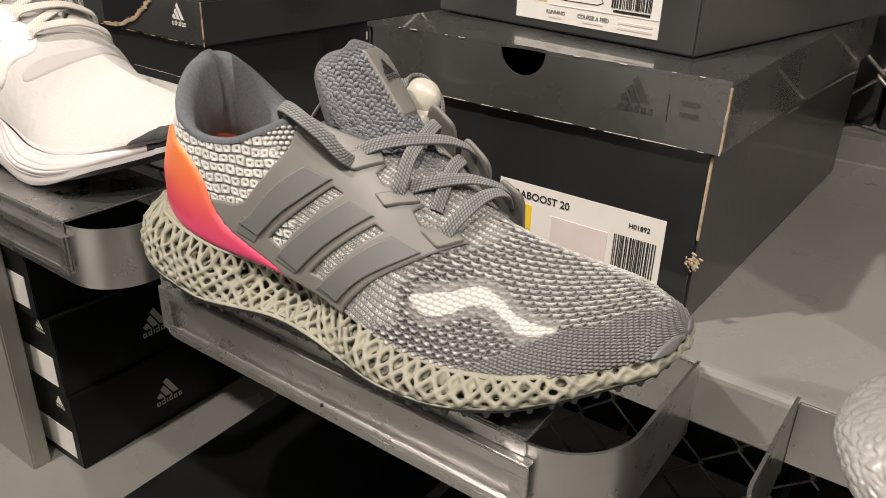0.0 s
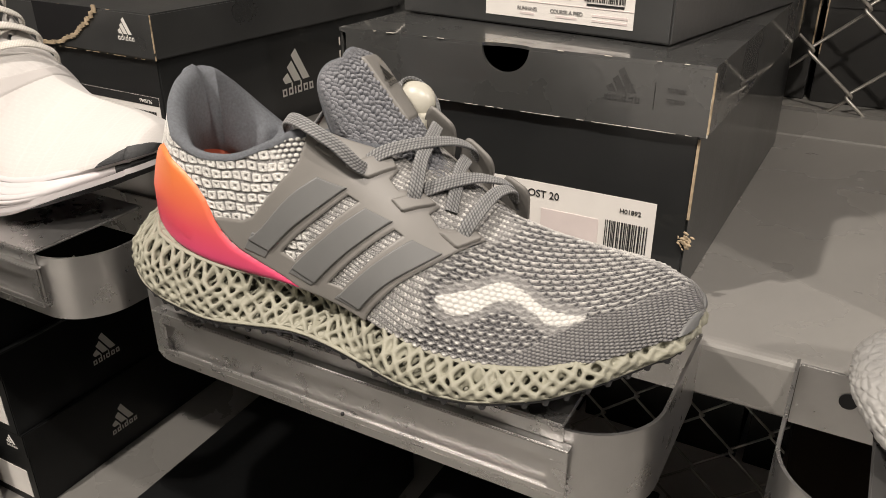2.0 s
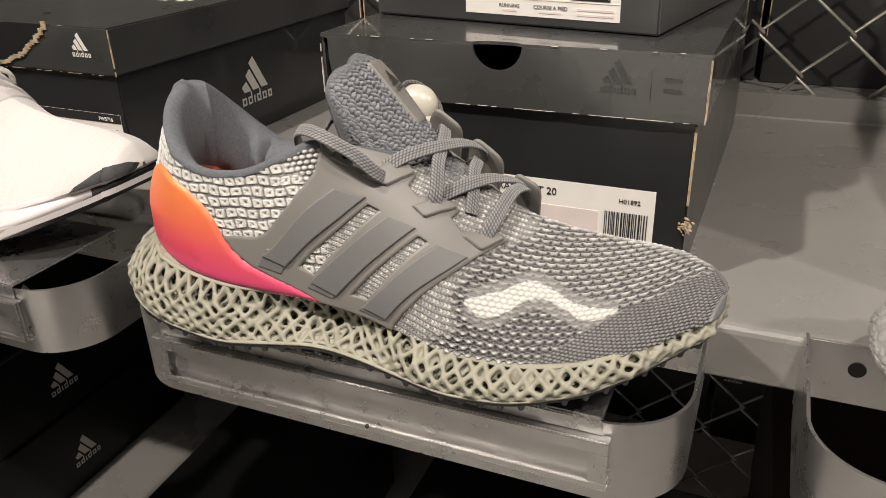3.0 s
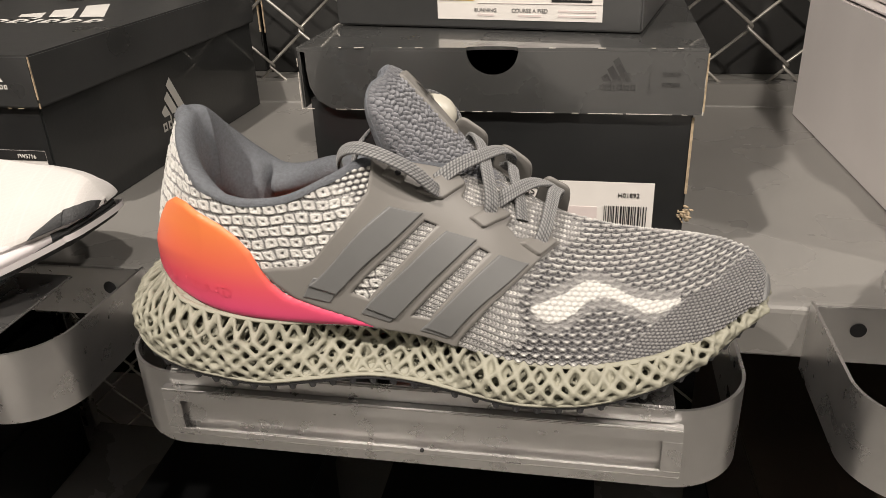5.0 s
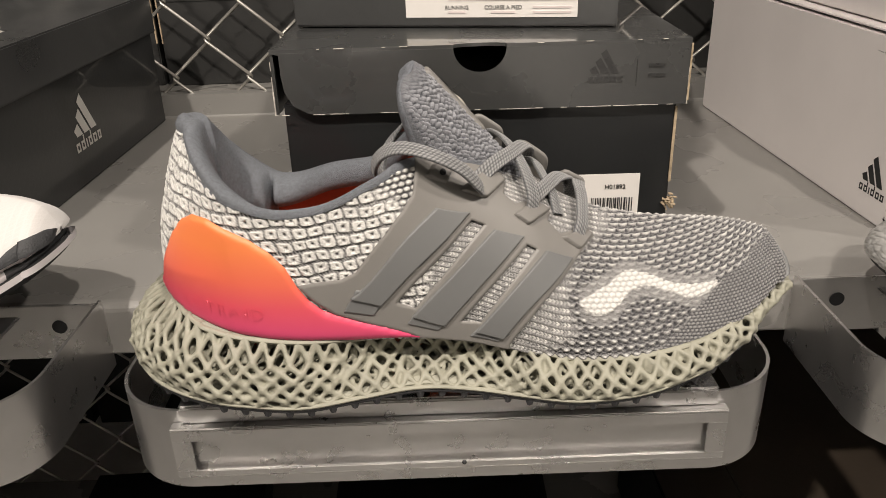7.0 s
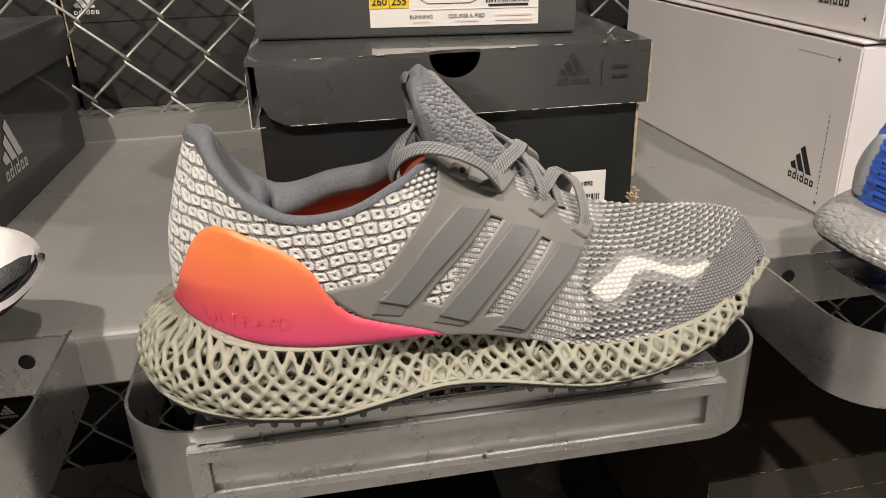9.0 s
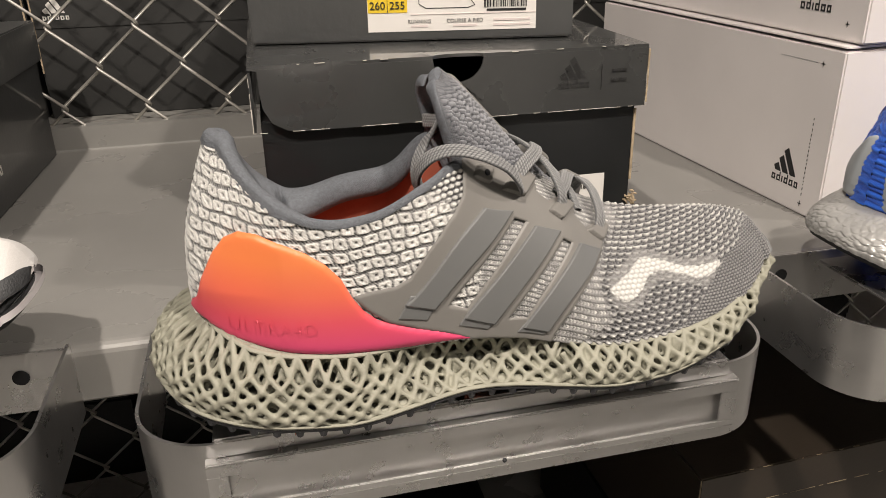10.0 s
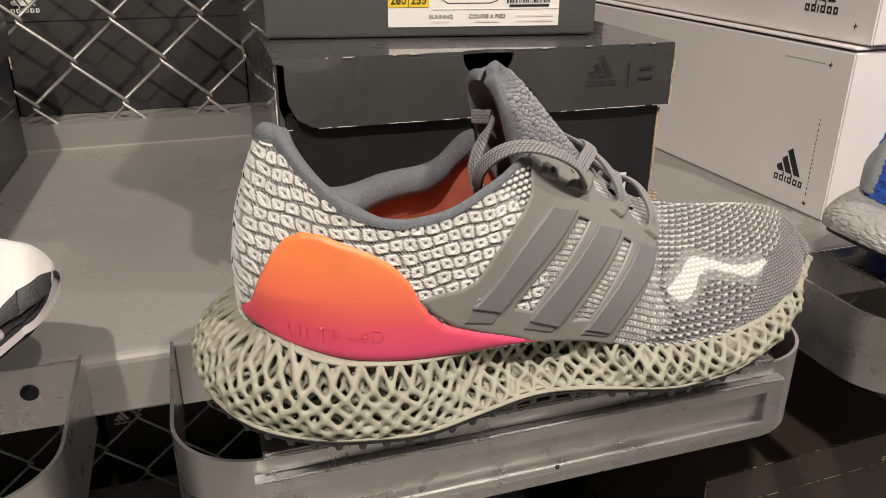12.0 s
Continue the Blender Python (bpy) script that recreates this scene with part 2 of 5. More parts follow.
def bars_bm(x0, x1, y, z0, z1, seed):
    rnd = random.Random(seed)
    bm = bmesh.new()
    x = x0
    while x < x1:
        w = rnd.choice((0.0004, 0.0007, 0.0010))
        box(bm, x, min(x1, x + w), y - 0.0003, y, z0, z1)
        x += w + rnd.choice((0.0004, 0.0006, 0.0009))
    return bm


FRONT = ((1, 0, 0), (0, 0, 1))
# the charcoal carton behind the shoe
main_box, main_lid = carton("shoe_box", (0.0245, 0.1405, 1.0), -1.0, 0.217, 0.33, 0.130, 0.0335, SATINBOX, LIDGREY,
                            "charcoal card shoe box with a thumb-hole lid on the shelf", hole=(0.0, 0.0142), tongue=0.001)
part("maker_mark", mark_bm(0.019, facing((0.0675, -0.0042, 0.1135), *FRONT)), LIDPRINT, main_lid)
part("divider", boxed(0.0840, 0.0842, -0.0046, -0.0041, 0.1075, 0.1215), LIDPRINT, main_lid)
part("print_bar", boxed(0.0905, 0.0995, -0.0046, -0.0041, 0.1175, 0.1190), LIDPRINT, main_lid)
part("print_bar", boxed(0.0905, 0.0995, -0.0046, -0.0041, 0.1120, 0.1135), LIDPRINT, main_lid)
lab = size_label(main_box, -0.011, 0.0915, 0.0165, 0.0555, 0.0)
part("label_text", text_mesh("ULTRABOOST 20", 0.0062, facing((0.0120, -0.0006, 0.0465), *FRONT)), PRINT_BLACK, lab)
part("label_text", text_mesh("H01892", 0.0038, facing((0.0775, -0.0006, 0.0465), *FRONT)), PRINT_BLACK, lab)
part("size_block", boxed(-0.005, 0.0115, -0.0007, -0.00042, 0.028, 0.043), YELLOW, lab)
tagged(part("bar_code", bars_bm(0.064, 0.088, -0.0005, 0.020, 0.041, 4), PRINT_BLACK, lab), kind="stuff")
part("outline_print", boxed(0.025, 0.060, -0.0007, -0.00042, 0.019, 0.040), LINE_PINK, lab)
bm = bmesh.new()
rnd = random.Random(8)
for i in range(26):
    c = Vector((0.1085 + rnd.gauss(0, 0.0018), -0.001 + rnd.uniform(-0.0025, 0.0005), 0.037 + rnd.gauss(0, 0.0025)))
    r = bmesh.ops.create_icosphere(bm, subdivisions=1, radius=rnd.uniform(0.0006, 0.0014), matrix=Matrix.Translation(c) @ pose(0, 0, 0, rnd.uniform(0, 90), rnd.uniform(0, 90)) @ Matrix.Diagonal((1.6, 0.7, 0.8, 1)))
part("torn_card", bm, CARD_EDGE, main_box, "torn frayed card corner")

part("worn_corner", boxed(0.1078, 0.1092, -0.0006, 0.0004, 0.050, 0.094), CARD_EDGE, main_box, "raw card showing along the corner")
part("worn_corner", boxed(0.1123, 0.1132, -0.0046, -0.0030, 0.0985, 0.1290), CARD_EDGE, main_lid, "raw card showing along the lid corner")

# the carton stacked on it
up_box, up_lid = carton("shoe_box", (0.0105, 0.1895, 1.1325), -10.6, 0.192, 0.32, 0.128, 0.034, GREYBOX, GREYBOX,
                        "charcoal card shoe box stacked on another box", edge=SCUFF)
lab = size_label(up_box, -0.0265, 0.0735, 0.0055, 0.058, 0.0)
part("size_block", boxed(-0.0262, -0.003, -0.0007, -0.00042, 0.0165, 0.034), YELLOW, lab)
part("divider", boxed(-0.0148, -0.0145, -0.0009, -0.00072, 0.0165, 0.034), PRINT_BLACK, lab)
part("label_text", text_mesh("260", 0.0062, facing((-0.0205, -0.0009, 0.0185), *FRONT)), PRINT_BLACK, lab)
part("label_text", text_mesh("255", 0.0062, facing((-0.0088, -0.0009, 0.0185), *FRONT)), PRINT_BLACK, lab)
part("label_text", text_mesh("RUNNING", 0.0030, facing((0.004, -0.0006, 0.0102), *FRONT)), PRINT_SOFT, lab)
part("label_text", text_mesh("COURSE A PIED", 0.0031, facing((0.031, -0.0006, 0.0102), *FRONT)), PRINT_SOFT, lab)
for a, b, c in ((-0.001, 0.009, 0.0078), (0.024, 0.038, 0.0078), (0.048, 0.070, 0.0078), (0.048, 0.070, 0.0106)):
    part("print_bar", boxed(a, b, -0.0007, -0.00042, c, c + 0.0012), LINE_PINK, lab)
part("panel_line", boxed(-0.001, 0.0735, -0.0007, -0.00042, 0.0150, 0.0153), LINE_PINK, lab)
tagged(part("bar_code", bars_bm(0.0425, 0.068, -0.0005, 0.0185, 0.034, 5), PRINT_BLACK, lab), kind="stuff")
part("code_digits", boxed(0.044, 0.0675, -0.0007, -0.00042, 0.0162, 0.0175), PRINT_GREY, lab)
# outline drawing of a shoe in the label
bm = bmesh.new()
ol = [(0.004, 0.021), (0.004, 0.0265), (0.012, 0.030), (0.020, 0.0255), (0.034, 0.0235), (0.037, 0.020), (0.033, 0.0185), (0.008, 0.0185), (0.004, 0.021)]
for a, b in zip(ol, ol[1:]):
    d = Vector((b[0] - a[0], 0, b[1] - a[1]))
    s = Vector((-d.z, 0, d.x)).normalized() * 0.00022
    q = [Vector((a[0], -0.0006, a[1])) - s, Vector((b[0], -0.0006, b[1])) - s, Vector((b[0], -0.0006, b[1])) + s, Vector((a[0], -0.0006, a[1])) + s]
    bm.faces.new([bm.verts.new(p) for p in q])
part("shoe_outline", bm, PRINT_GREY, lab)

# cartons to the left
left_box, left_lid = carton("shoe_box", (-0.3935, 0.171, 1.0), -2.1, 0.218, 0.325, 0.121, 0.034, SATINBOX, GREYBOX,
                            "black card shoe box with a torn lid on the shelf", edge=CARD_EDGE)
part("maker_mark", mark_bm(0.019, facing((0.083, -0.0044, 0.1040), *FRONT)), PRINT_WHITE, left_lid)
part("maker_mark", mark_bm(0.045, facing((0.1094, 0.159, 0.037), (0, 1, 0), (0, 0, 1))), PRINT_WHITE, left_box)
part("maker_mark", mark_bm(0.105, facing((0.03, 0.14, 0.1223), (1, 0, 0), (0, 1, 0))), PRINT_WHITE, left_lid)
lab = size_label(left_box, 0.0, 0.104, 0.014, 0.056, 0.0)
part("label_band", boxed(0.0, 0.104, -0.0007, -0.00042, 0.049, 0.056), PRINT_BLACK, lab)
part("label_text", text_mesh("FW5716", 0.0042, facing((0.089, -0.0009, 0.0505), *FRONT)), PRINT_WHITE, lab)
tagged(part("bar_code", bars_bm(0.073, 0.099, -0.0005, 0.020, 0.044, 9), PRINT_BLACK, lab), kind="stuff")
# torn flap of the lid
rnd = random.Random(3)
ragged = [(-0.030 + 0.081 * t + rnd.uniform(-0.0012, 0.0012), 0.0890 + 0.0335 * t**2.4 + rnd.uniform(-0.0010, 0.0010)) for t in np.linspace(0, 1, 34)]
# no real opening: a dark sheet stands for the shade in the tear
part("tear_shade", prism([(-0.031, 0.1220)] + [(a, b + 0.0015) for a, b in ragged[:-2]] + [(0.046, 0.1220)], 0.0003, facing((0, -0.0042, 0), *FRONT)), DARK, left_lid, "flat dark patch for the shade inside the lid's tear")
strip = bmesh.new()
for (a, b), (c, d) in zip(ragged, ragged[1:]):
    w = rnd.uniform(0.0010, 0.0026)
    box(strip, min(a, c) - 0.0004, max(a, c) + 0.0004, -0.0052 - rnd.uniform(0, 0.0006), -0.0044, min(b, d) - w * 0.4, max(b, d) + w * 0.5)
part("torn_edge", strip, CARD_EDGE, left_lid, "torn raw card edge")

# pale cartons to the right
white_box, white_lid = carton("shoe_box", (0.3985, 0.1540, 1.0), 2.7, 0.232, 0.33, 0.1185, 0.0005, WHITEBOX, WHITEBOX, "pale pinkish-white card shoe box on the shelf", over=0.0, edge=None)
part("maker_mark", mark_bm(0.028, facing((-0.1162, 0.037, 0.0235), (0, -1, 0), (0, 0, 1))), PRINT_BLACK, white_box)
white2, white2_lid = carton("shoe_box", (0.4020, 0.150, 1.1205), 2.0, 0.222, 0.33, 0.13, 0.034, WHITEBOX, WHITEBOX, "pale pinkish-white card shoe box stacked on another", over=0.002, edge=None)
part("maker_mark", mark_bm(0.030, facing((-0.1114, 0.047, 0.023), (0, -1, 0), (0, 0, 1))), PRINT_BLACK, white2)


def star(o, y, z):
    bm = bmesh.new()
    for a in (0, 1):
        s = 0.0022
        q = [(-s, 0), (0, -s * 0.2), (s, 0), (0, s * 0.2)]
        q = [(b, c) if a else (c, b) for b, c in q]
        join(bm, prism(q if a else q[::-1], 0.0002, facing((o, y, z), (0, -1, 0), (0, 0, 1))))
    return bm


for zz in (0.106, 0.008):
    part("printed_star", star(-0.1162, 0.0185, zz), PRINT_BLACK, white_box)
bm = bmesh.new()
rnd = random.Random(2)
z = 0.014
while z < 0.070:
    ln = rnd.uniform(0.001, 0.003)
    box(bm, -0.1162, -0.1160, 0.0181, 0.0187, z, z + ln * 0.7)
    z += ln + 0.001
part("print_bar", bm, PRINT_BLACK, white_box, "line of tiny unreadable print")
bm = bmesh.new()
y = 0.024
while y < 0.06:
    ln = rnd.uniform(0.001, 0.003)
    box(bm, -0.1162, -0.1160, y, y + ln * 0.7, 0.1057, 0.1062)
    y += ln + 0.001
part("print_bar", bm, PRINT_BLACK, white_box, "line of tiny unreadable print")
part("printed_star", star(-0.1112, 0.016, 0.011), PRINT_BLACK, white2)


# ---- display brackets ----
def build_bracket(at):
    """A bent steel strap that juts from the shelf's lip, with a ticket frame on its front."""
    ob = empty("display_bracket", at, 0, "brushed steel shoe display bracket with an empty ticket frame", "display bracket", "brackets along the shelf")
    half, y0, y1, z0, z1, r, t = 0.1535, 0.0, SHELF_FRONT, -0.040, 0.003, 0.036, 0.0016

    def path(off):
        pts = [(-half + off, y1)]
        pts += [(-half + r - (r - off) * math.cos(a), y0 + r - (r - off) * math.sin(a)) for a in np.linspace(0, math.pi / 2, 40)]
        pts += [(half - r + (r - off) * math.sin(a), y0 + r - (r - off) * math.cos(a)) for a in np.linspace(0, math.pi / 2, 40)]
        pts += [(half - off, y1)]
        return pts

    bm = bmesh.new()
    outer, inner = path(0), path(t)
    cols = []
    for (a, b), (c, d) in zip(outer, inner):
        zt = z1
        cols.append([bm.verts.new((a, b, z0)), bm.verts.new((a, b, zt)), bm.verts.new((c, d, zt)), bm.verts.new((c, d, z0))])
    for p, q in zip(cols, cols[1:]):
        for i in range(4):
            bm.faces.new((p[i], q[i], q[(i + 1) % 4], p[(i + 1) % 4]))
    bm.faces.new(cols[0][::-1])
    bm.faces.new(cols[-1])
    bmesh.ops.recalc_face_normals(bm, faces=bm.faces)
    part("strap", bm, STEEL, ob)
    # front plate with folded ticket frame: a flange above, a flat rim round the open window, a flange below
    x0, x1 = -0.123, 0.123
    fr = boxed(x0, x1, -0.0056, -0.0002, -0.0042, -0.0030, 0.0005)
    box(fr, x0, x1, -0.0054, -0.0042, -0.0100, -0.0041, 0.0003)
    box(fr, x0, x1, -0.0054, -0.0002, -0.0305, -0.0292, 0.0004)
    box(fr, x0, x1, -0.0054, -0.0042, -0.0293, -0.0262, 0.0003)
    box(fr, x0, x0 + 0.0085, -0.00535, -0.0042, -0.0263, -0.0099, 0.0002)
    box(fr, x1 - 0.0085, x1, -0.00535, -0.0042, -0.0263, -0.0099, 0.0002)
    part("ticket_frame", fr, STEEL, ob)
    part("back_plate", boxed(x0 + 0.003, x1 - 0.003, -0.0018, -0.0003, -0.0290, -0.0044), STEEL, ob)
    # raised support plate on which the shoe stands, its front edge folded down over the strap
    sp = boxed(-0.119, 0.119, -0.0016, 0.085, 0.0042, 0.0062, 0.0009)
    box(sp, -0.119, 0.119, -0.0016, -0.0004, -0.0028, 0.0046, 0.0004)
    part("support_plate", sp, STEEL, ob)
    back = boxed(-half + 0.002, half - 0.002, SHELF_FRONT - 0.0022, SHELF_FRONT - 0.0006, -0.033, 0.0015, 0.0004)
    part("fixing_plate", back, STEEL, ob)
    for xs in (-0.128, 0.128):
        hole = bmesh.new()
        bmesh.ops.create_cone(hole, cap_ends=True, segments=20, radius1=0.0042, radius2=0.0042, depth=0.0006, matrix=Matrix.Translation((xs, SHELF_FRONT - 0.0026, -0.012)) @ pose(0, 0, 0, 90))
        part("fixing_hole", hole, DARK, ob)
    screw = bmesh.new()
    bmesh.ops.create_uvsphere(screw, u_segments=12, v_segments=6, radius=0.0011, matrix=Matrix.Translation((0.006, -0.0054, -0.0268)))
    part("screw", screw, PRINT_GREY, ob)
    return ob


bracket = build_bracket((0.001, 0.0, 1.0))
for dx in (-0.347, 0.352):
    copy_thing(bracket, pose(0.001 + dx, 0, 1.0))

# ---- lower level and what stands behind the mesh ----
tagged(finish("lower_shelf", boxed(-1.6, 1.6, 0.02, 0.500, 0.510, 0.534, 0.002), SHELF), "pale grey lower metal shelf below the display", "shelf", kind="structure")
tagged(finish("far_shelf", boxed(-1.6, 1.6, 0.532, 0.95, 0.985, 1.020, 0.003), LIP), "grey metal shelf on the far side of the wire mesh", "shelf", kind="structure")
tagged(finish("far_lower_shelf", boxed(-1.6, 1.6, 0.532, 0.95, 0.480, 0.500, 0.003), WHITEBOX), "pale shelf on the far side of the wire mesh", "shelf", kind="structure")
tagged(finish("wall_back", boxed(-3, 3, 1.0, 1.1, 0, 3.0), DARK), "dark wall behind the shelves", "wall", kind="structure")
# unseen pale walls and ceiling, added with the floor for bounce and reflections
tagged(finish("bounce_wall_front", boxed(-3, 3, -3.1, -3.0, 0, 3.0), WALL), "unseen pale wall added for bounce light and reflections", "wall", kind="structure")
tagged(finish("bounce_wall_west", boxed(-3.1, -3.002, -3.0, 1.1, 0, 3.0), FLOOR), "unseen pale wall added for bounce light and reflections", "wall", kind="structure")
tagged(finish("bounce_wall_east", boxed(3.002, 3.1, -3.0, 1.1, 0, 3.0), FLOOR), "unseen pale wall added for bounce light and reflections", "wall", kind="structure")
tagged(finish("floor", boxed(-3.1, 3.1, -3.1, 1.1, -0.1, 0), FLOOR), "pale shop floor", "floor", kind="structure")
tagged(finish("ceiling", boxed(-3.1, 3.1, -3.1, 1.1, 3.0, 3.1), FLOOR), "unseen pale ceiling added for bounce light", "ceiling", kind="structure")


def dark_carton(at, rz, w, d, h, label, side_mark=True, front_label=True, edge=None, mat=BLACKBOX):
    ob, lid = carton("shoe_box", at, rz, w, d, h, 0.032, mat, mat, label, over=0.002, edge=edge)
    if side_mark:
        part("maker_mark", mark_bm(0.040, facing((w / 2 + 0.0004, d * 0.42, h * 0.36), (0, 1, 0), (0, 0, 1))), PRINT_WHITE, ob)
    if front_label:
        part("label", boxed(-0.02, w / 2 - 0.012, -0.0006, -0.0001, 0.012, 0.052), LABEL, ob, "white printed size label")
        part("maker_mark", mark_bm(0.019, facing((w / 2 - 0.022, -0.0024, h - 0.018), *FRONT)), PRINT_WHITE, lid)
    return ob


for k, (dx, dy) in enumerate(((0.0, 0.0), (-0.002, -0.003), (-0.008, -0.012))):
    dark_carton((-0.665 + dx, 0.127 + dy, 0.534 + 0.1085 * k), 1.0, 0.215, 0.31, 0.108, "black card shoe box in a pile on the lower shelf")
dark_carton((-0.275, 0.075, 0.534), 2.0, 0.180, 0.31, 0.105, "black card shoe box lying on the lower shelf", False, False, CARD_EDGE)
dark_carton((-0.008, 0.080, 0.534), 0.0, 0.212, 0.31, 0.105, "black card shoe box lying on the lower shelf", False, False)
dark_carton((0.320, 0.145, 0.534), 1.0, 0.215, 0.31, 0.129, "black card shoe box under another on the lower shelf", False, False)
BROWNBOX = material("dark_brown_card", (0.050, 0.038, 0.028), 0.45, 0, 0.15, 14, 0.10, 260)
brown = dark_carton((0.322, 0.142, 0.665), 2.0, 0.215, 0.31, 0.135, "dark brown card shoe box with worn edges on another", False, False, CARD_EDGE, BROWNBOX)
part("maker_mark", mark_bm(0.030, facing((0.088, -0.0024, 0.112), *FRONT)), PRINT_WHITE, brown)
for bx in (-0.600, 0.52):
    up = empty("shelf_upright", (bx, 0.492, 0), 0, "grey slotted steel shelf upright", "upright", kind="structure")
    part("rail", boxed(-0.014, 0.014, -0.006, 0.006, 0.0, 0.965, 0.001), STEEL, up)
    for k in range(16):
        part("slot", boxed(-0.003, 0.003, -0.0066, -0.0055, 0.40 + k * 0.034, 0.416 + k * 0.034), DARK, up)
tagged(finish("shelf_post", boxed(-0.705, -0.605, 0.090, 0.112, 0.0, 0.9655, 0.002), LIP), "grey metal shelf post below the display shelf", "post", kind="structure")
FARBOX = material("dull_black_card", (0.028, 0.028, 0.027), 0.5, 0, 0.2, 14, 0.1, 260)
# cartons on the far side of the mesh
xs = -0.74
for k in range(7):
    w = (0.225, 0.228, 0.216, 0.222, 0.226, 0.219, 0.224)[k]
    for lv in range(2):
        ob, lid = carton("shoe_box", (xs + w / 2, 0.556 + 0.004 * (k % 2), 1.020 + lv * 0.1215), 0, w - 0.006, 0.3, 0.120, 0.034, FARBOX, FARBOX, "black card shoe box behind the wire mesh", over=0.001, edge=None)
        part("corner_wear", boxed(w / 2 - 0.0045, w / 2 - 0.0030, -0.0014, 0.001, 0.045, 0.118), CARD_EDGE, ob)
        part("corner_wear", boxed(-w / 2 + 0.0030, -w / 2 + 0.0042, -0.0014, 0.001, 0.045, 0.118), CARD_EDGE, ob)
        part("maker_mark", mark_bm(0.024, facing((-w / 2 + 0.025, -0.0014, 0.100), *FRONT)), PRINT_WHITE, lid)
    for lv in range(3):
        ob, lid = carton("shoe_box", (xs + w / 2, 0.66, 0.500 + lv * 0.1215), 0, w - 0.010, 0.25, 0.120, 0.034, BLACKBOX, BLACKBOX, "black card shoe box behind the wire mesh", over=0.001, edge=None)
        part("maker_mark", mark_bm(0.022, facing((-w / 2 + 0.025, -0.0014, 0.100), *FRONT)), PRINT_WHITE, lid)
    xs += w


# ---- the running shoe: form ----
def curve(*pts):
    """A smooth function through (x, y) pairs."""
    xs, ys = np.array([p[0] for p in pts], float), np.array([p[1] for p in pts], float)
    m = np.gradient(ys, xs)

    def f(x):
        x = np.clip(np.asarray(x, float), xs[0], xs[-1])
        i = np.clip(np.searchsorted(xs, x) - 1, 0, len(xs) - 2)
        h = xs[i + 1] - xs[i]
        t = (x - xs[i]) / h
        return (2 * t**3 - 3 * t**2 + 1) * ys[i] + (t**3 - 2 * t**2 + t) * h * m[i] + (3 * t**2 - 2 * t**3) * ys[i + 1] + (t**3 - t**2) * h * m[i + 1]
    return f


HEEL, TOE = -0.1195, 0.1605
feather = curve((-0.12, 0.056), (-0.105, 0.053), (-0.083, 0.047), (-0.06, 0.0435), (-0.035, 0.042), (-0.01, 0.041), (0.012, 0.038), (0.028, 0.0335), (0.058, 0.0275), (0.081, 0.0275), (0.105, 0.0315), (0.13, 0.0375), (0.161, 0.0455))
ridge = curve((-0.12, 0.165), (-0.05, 0.165), (-0.02, 0.150), (0.0, 0.122), (0.02, 0.105), (0.037, 0.0935), (0.055, 0.0805), (0.067, 0.0745), (0.085, 0.069), (0.11, 0.0655), (0.13, 0.0635), (0.145, 0.0605), (0.154, 0.0565), (0.1605, 0.0475))
middle = curve((-0.12, 0.034), (-0.06, 0.034), (0.0, 0.039), (0.04, 0.043), (0.07, 0.049), (0.12, 0.051), (0.161, 0.050))
near_w = curve((-0.06, 0.0445), (-0.03, 0.0445), (0.0, 0.0465), (0.03, 0.049), (0.06, 0.056), (0.085, 0.058), (0.10, 0.0565), (0.116, 0.052), (0.13, 0.0445), (0.14, 0.036), (0.15, 0.0255))
far_w = curve((-0.06, 0.041), (-0.03, 0.041), (0.0, 0.043), (0.03, 0.044), (0.06, 0.046), (0.085, 0.048), (0.10, 0.0465), (0.116, 0.042), (0.13, 0.037), (0.14, 0.031), (0.15, 0.0225))
power = curve((-0.12, 2.3), (0.0, 2.2), (0.035, 2.0), (0.06, 1.45), (0.16, 1.45))


def ends(x, w):
    """Rounds the plan off at heel and toe."""
    x = np.asarray(x, float)
    wv = w(np.clip(x, -0.06, 0.15))
    a = np.clip((x + 0.06) / (HEEL + 0.06), 0, 1)
    b = np.clip((x - 0.15) / (TOE - 0.15), 0, 1)
    return wv * (1 - a**2.4) ** (1 / 2.4) * (1 - b**2.0) ** 0.5


